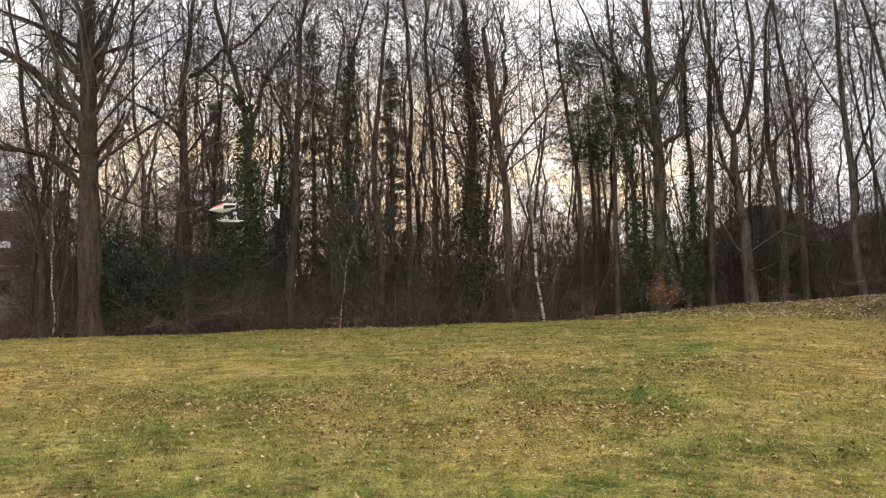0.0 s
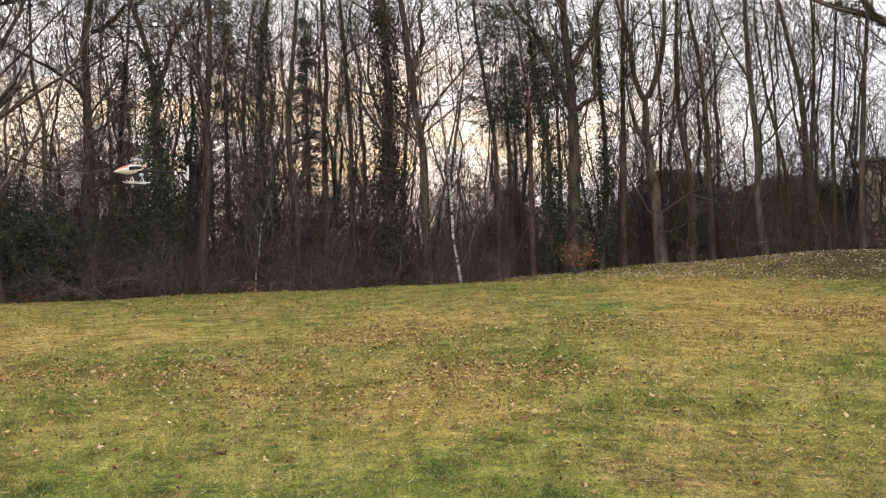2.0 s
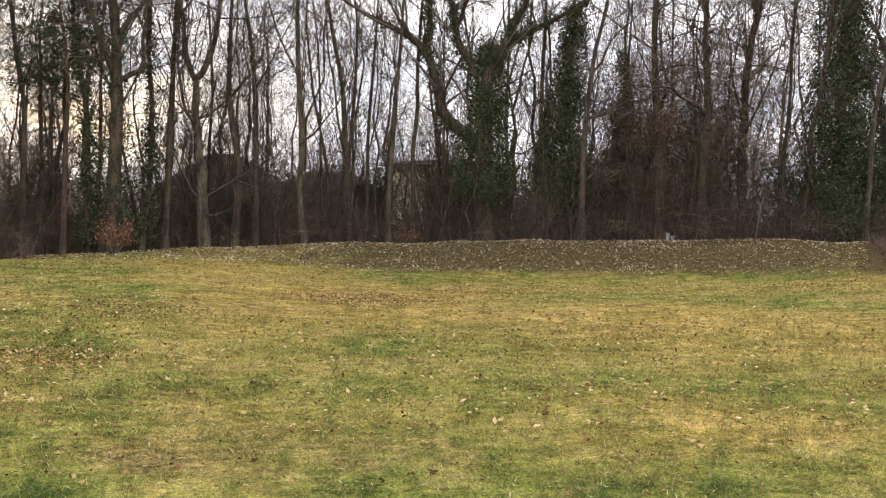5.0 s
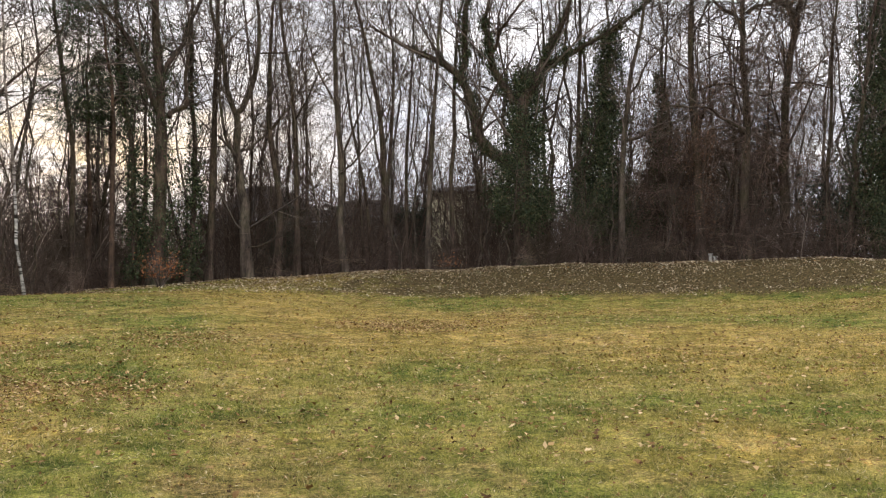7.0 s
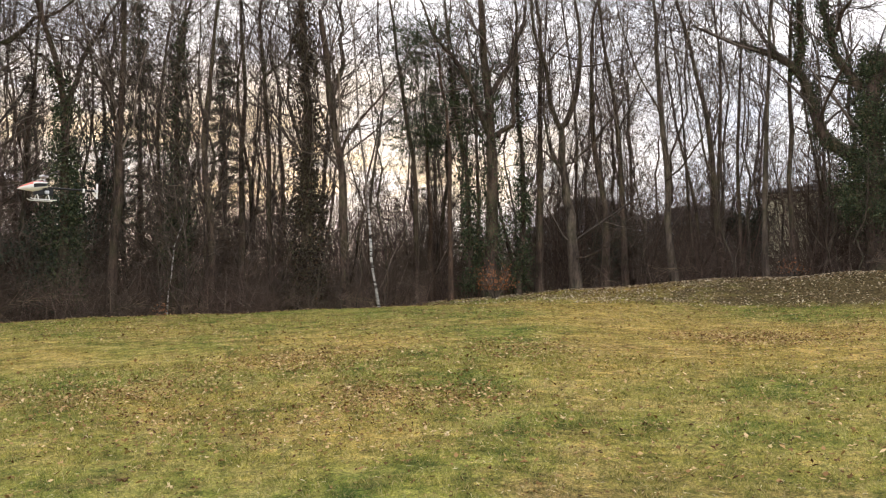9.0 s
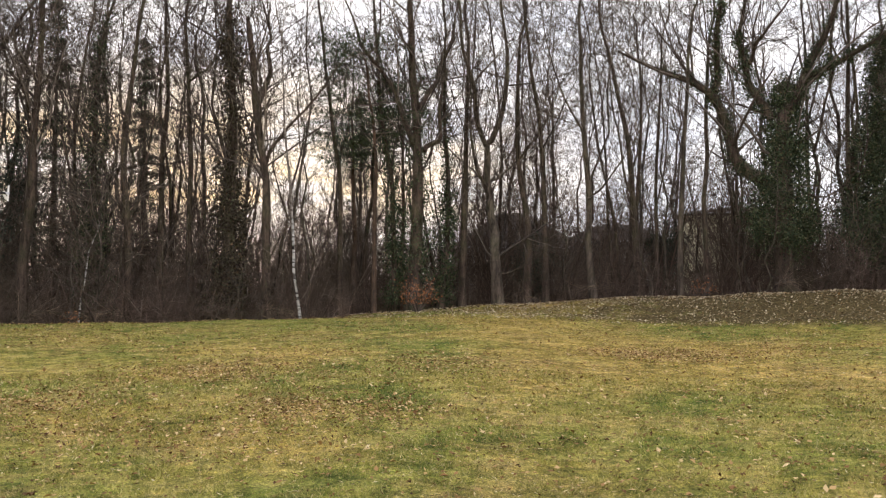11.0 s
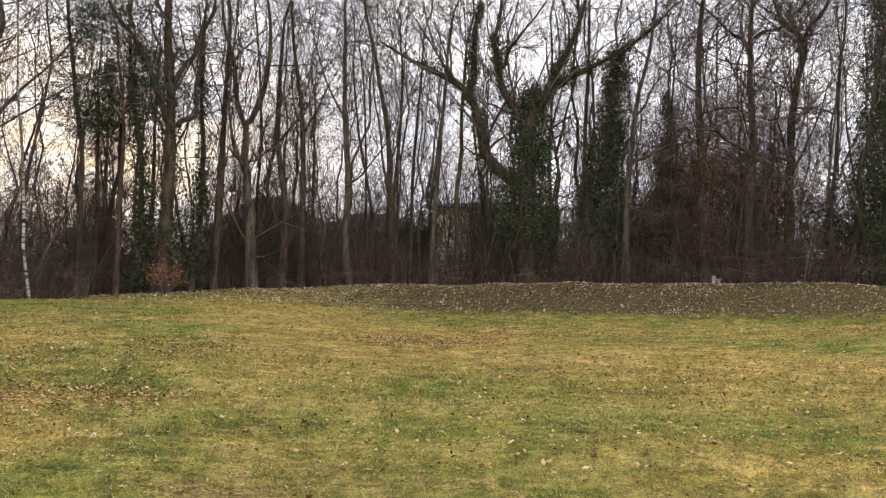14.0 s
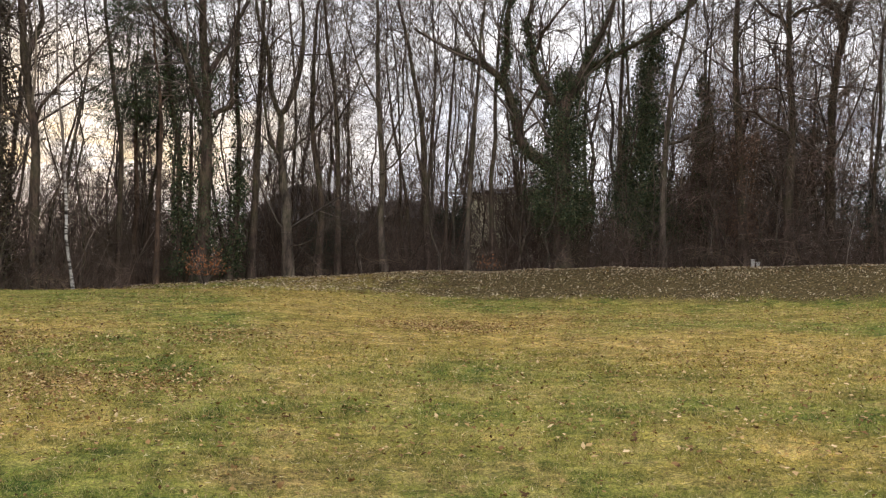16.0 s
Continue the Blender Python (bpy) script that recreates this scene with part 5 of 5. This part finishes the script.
leaf_field("meadow_leaves", 25000, -36, 72, 6, 23, 2.0, 0.028, 0.07, keep=0.45)
leaf_field("bank_leaves", 3000, 10, 25, 22.8, 28.5, 2.0, 0.04, 0.085, "pale leaves scattered on the grassy foot of the bank", mat=BANK_LEAF, flat=0.68)
leaf_field("bank_leaves", 1100, 20, 29, 23.0, 28.5, 2.0, 0.04, 0.08, "pale leaves lying thicker up the bank", mat=BANK_LEAF, flat=0.68)
leaf_field("bank_leaves", 9600, 25.5, 50, 22.6, 28.5, 2.0, 0.038, 0.085, "pale leaves lying thick on the bank", keep=0.35, mat=BANK_LEAF, flat=0.7)
leaf_field("bank_leaves", 3000, 47, 62, 22.6, 28.5, 2.0, 0.035, 0.072, "pale leaves lying thick on the bank", mat=BANK_LEAF, flat=0.5)
leaf_field("dry_straw", 26000, -36, 72, 4.8, 21, 1.4, 0.02, 0.06, "pale dry straw in the turf", 0.3, STRAW, 0.12)
leaf_field("leaf_fragments", 22000, -36, 72, 4.8, 22, 1.5, 0.015, 0.04, "brown crumbled leaf pieces", 0.4, FRAGMENT)
leaf_field("edge_leaves", 1500, -36, 12, 22.2, 26, 2.0, 0.04, 0.09)
leaf_field("crest_leaves", 900, 8, 62, 27.0, 28.6, 2.0, 0.05, 0.1, "pale leaves along the bank's crest", mat=BANK_LEAF, flat=0.3)
leaf_field("wood_leaves", 3000, -38, 74, 26, 34, 2.0, 0.05, 0.11)


def leaf_patch(az, r, wide, deep, count, small=0.02, large=0.058, mat=LITTER):
    """A drift of dead leaves and straw lying in the grass."""
    a = az + rng.normal(size=count) * wide
    q = r + rng.normal(size=count) * deep
    x, y = q * np.sin(np.radians(a)), q * np.cos(np.radians(a))
    at = np.stack([x, y, ground_z(a, q) + 0.022], 1)
    g = Geo()
    leaf_cards(g, at, rng.uniform(small, large, count), rng, 0.6, 0.6)
    tagged(part("leaf_drift", g, mat, litter, "drift of brown leaves in the grass"), kind="stuff")


for az, r, wide, deep, count in ((2.0, 12.2, 4.0, 0.8, 1500), (6.4, 9.2, 2.2, 0.5, 800), (-9.5, 10.0, 3.5, 0.7, 900), (16.3, 12.8, 2.2, 0.6, 600),
                                 (-18, 10.7, 3.0, 0.6, 600), (30.5, 15.6, 3.2, 0.6, 2600), (12.1, 8.9, 2.0, 0.5, 600), (60.5, 19.5, 4.0, 0.9, 900),
                                 (37.5, 17.5, 3.0, 0.6, 500), (0.0, 8.0, 6.0, 0.6, 500), (48, 12, 5.0, 1.0, 500)):
    leaf_patch(az, r, wide, deep, count)
    leaf_patch(az, r, wide * 1.3, deep * 1.2, count, 0.012, 0.03, FRAGMENT)

def bramble_mat(count):
    """Russet bramble and dead leaves that cover the end of the bank, up to a slanting edge."""
    k = np.random.default_rng(88)
    q = k.uniform(21.8, 29.0, count)
    a = np.interp(q, (21.8, 28.2, 29.0), (63.9, 61.5, 61.2)) + 13 * k.uniform(0, 1, count) ** 1.3 + k.normal(size=count) * 0.15
    x, y = q * np.sin(np.radians(a)), q * np.cos(np.radians(a))
    swell = np.array([0.5 + 0.5 * noise.noise((float(i) * 1.3, float(j) * 1.3, 2)) for i, j in zip(x, y)])
    deep = 0.42 * swell * np.clip((a - 61.5) / 2.0, 0.25, 1)
    at = np.stack([x, y, ground_z(a, q) + deep * k.uniform(0.1, 1.0, count)], 1)
    e = thing("bramble", (0, 0, 0), "low russet bramble and dead leaves over the bank's end", "bramble", kind="stuff")
    g = Geo()
    leaf_cards(g, at, k.uniform(0.03, 0.075, count), k, 0.2, 0.7)
    part("withered_foliage", g, RUSSET, e)
    g = Geo()
    foot = at[: count // 8] * np.array([1, 1, 0]) + np.stack([0 * x, 0 * x, ground_z(a, q)], 1)[: count // 8]
    lean = k.normal(size=foot.shape) * 0.3
    lean[:, 2] = k.uniform(0.15, 0.6, len(foot))
    spikes(g, foot, foot + lean, np.full(len(foot), 0.005))
    part("stem_sheaf", g, RED_TWIG, e)
    return e


bramble_mat(15000)

# larger single leaves near the path
proto = []
for i in range(4):
    g = Geo()
    lobes = 11
    a = np.linspace(0, 2 * math.pi, lobes * 2, endpoint=False)
    rr = np.where(np.arange(lobes * 2) % 2, 0.55, 1.0) * (0.75 + 0.25 * np.cos(a))
    v = np.stack([rr * np.cos(a) * 0.07, rr * np.sin(a) * 0.05, 0.012 * np.cos(a * (1 + i % 3)) + 0.01 * rng.normal(size=lobes * 2)], 1)
    g.add(np.concatenate([[[0, 0, 0.012]], v]), [(0, 1 + j, 1 + (j + 1) % (lobes * 2)) for j in range(lobes * 2)])
    proto.append(g.mesh("leaf", BIG_LEAF))
at, q = scatter(290, -34, 70, 4.8, 13, 1.6)
for i, p in enumerate(at):
    ob = new("leaf", proto[i % 4])
    ob.parent = litter
    ob.matrix_world = pose(*(p + np.array([0, 0, 0.035])), *rng.normal(size=2) * 14, rng.uniform(0, 360)) @ Matrix.Scale(rng.uniform(0.35, 0.72), 4)


# ---- model helicopter, hovering over the meadow ----
def helicopter(at, heading, bank, pitch):
    e = new("model_helicopter")
    e.matrix_world = pose(*at) @ Matrix.Rotation(radians(heading), 4, "Z") @ Matrix.Rotation(radians(pitch), 4, "Y") @ Matrix.Rotation(radians(bank), 4, "X")
    tagged(e, "white, red and green model helicopter hovering over the meadow", "model helicopter")
    # canopy shell, nose along -x: white belly and flank with a red stripe, the other flank green
    for name, mat, words, u0, u1, a0, a1 in (("canopy_belly", CANOPY_WHITE, "white belly of the canopy", 0.0, 1.0, 195, 345),
                                             ("canopy_flank", CANOPY_WHITE, "white flank of the canopy", 0.0, 0.52, 150, 195),
                                             ("canopy_rim", CANOPY_WHITE, "white rim over the open bay", 0.52, 1.0, 125, 150),
                                             ("nose_stripe", CANOPY_RED, "red stripe along the nose", 0.0, 0.52, 105, 150),
                                             ("top_stripe", CANOPY_RED, "red stripe along the top", 0.52, 1.0, 100, 125),
                                             ("green_flank", CANOPY_GREEN, "bright green flank of the canopy", 0.0, 1.0, -15, 105)):
        g = Geo()
        u = np.linspace(u0, u1, 11)
        ang = np.radians(np.linspace(a0, a1, 9))
        half = 0.08 * np.sin(np.clip(u * 1.9, 0, math.pi / 2)) ** 0.7
        tall = 0.1 * np.sin(np.clip(u * 1.7, 0, math.pi / 2)) ** 0.8 * np.where(u > 0.6, 1 - (u - 0.6) * 1.1, 1)
        mid = -0.03 + 0.09 * u ** 0.8
        ring = np.stack([np.repeat((-0.42 + u * 0.45)[:, None], 9, 1), half[:, None] * np.cos(ang), mid[:, None] + tall[:, None] * np.sin(ang)], -1)
        inner = ring * np.array([1, 0.95, 1]) - np.stack([0 * ring[..., 0], 0 * ring[..., 0], (ring[..., 2] - mid[:, None]) * 0.05], -1)
        idx = np.arange(11 * 9).reshape(11, 9)
        quads = np.stack([idx[:-1, :-1], idx[:-1, 1:], idx[1:, 1:], idx[1:, :-1]], -1).reshape(-1, 4)
        g.add(ring, quads)
        g.add(inner, quads[:, ::-1])
        part(name, g, mat, e, words, True)
    box("frame", (0.30, 0.05, 0.12), (-0.02, 0, -0.05), CARBON, e, "black carbon frame", 0.008)
    # black block fills the open bay, hiding the green inner shell
    box("bay_panel", (0.2, 0.07, 0.1), (-0.075, -0.022, 0.035), CARBON, e, "black box filling the open side bay", 0.01)
    box("motor", (0.07, 0.07, 0.06), (0.03, -0.02, -0.06), METAL, e, "bare metal motor", 0.012)
    g = Geo()
    tubes(g, np.array([[(0.02, 0, 0.02), (0.4, 0, 0.025), (0.82, 0, 0.03)]]), np.full((1, 3), 0.017), 10)
    part("tail_boom", g, CARBON, e, "thin black tail boom", True)
    box("boom_clamp", (0.03, 0.05, 0.06), (0.62, 0, 0.02), CANOPY_WHITE, e, "white boom clamp", 0.006)
    box("tail_fin", (0.045, 0.008, 0.13), (0.80, 0.02, -0.01), CANOPY_WHITE, e, "white tail fin", 0.003, (0, -32, 0))
    tail = box("tail_gearbox", (0.06, 0.05, 0.05), (0.83, 0, 0.03), METAL, e, "", 0.008)
    for s in (-1, 1):
        box("tail_blade", (0.03, 0.006, 0.11), (0.83, -0.04, 0.03 + s * 0.075), CANOPY_WHITE, tail, "white tail rotor blade", 0.002)
    mast = Geo()
    tubes(mast, np.array([[(0, 0, 0.06), (0, 0, 0.15), (0, 0, 0.22)]]), np.full((1, 3), 0.008), 8)
    part("mast", mast, METAL, e)
    hub = box("rotor_hub", (0.13, 0.09, 0.045), (-0.02, 0, 0.20), METAL, e, "bright metal rotor head", 0.012)
    for s in (-1, 1):
        box("rotor_blade", (0.055, 0.60, 0.008), (0, s * 0.37, 0.215), CARBON, hub, "thin dark rotor blade", 0.002)
    for s in (-1, 1):
        g = Geo()
        tubes(g, np.array([[(-0.24, s * 0.1, -0.17), (-0.2, s * 0.11, -0.19), (0.1, s * 0.11, -0.19), (0.16, s * 0.11, -0.185)]]), np.full((1, 4), 0.009), 8)
        skid = part("skid", g, CANOPY_WHITE, e, "thin white landing skid", True)
        for xx in (-0.12, 0.05):
            g = Geo()
            tubes(g, np.array([[(xx, s * 0.025, -0.1), (xx, s * 0.08, -0.14), (xx, s * 0.11, -0.19)]]), np.full((1, 3), 0.009), 6)
            part("strut", g, CANOPY_WHITE, skid, "white skid strut", True)
    return e


hx, hy = place(-13.9, 15.4)
helicopter((hx, hy, 3.1), 30.0, 0.0, 2.0)
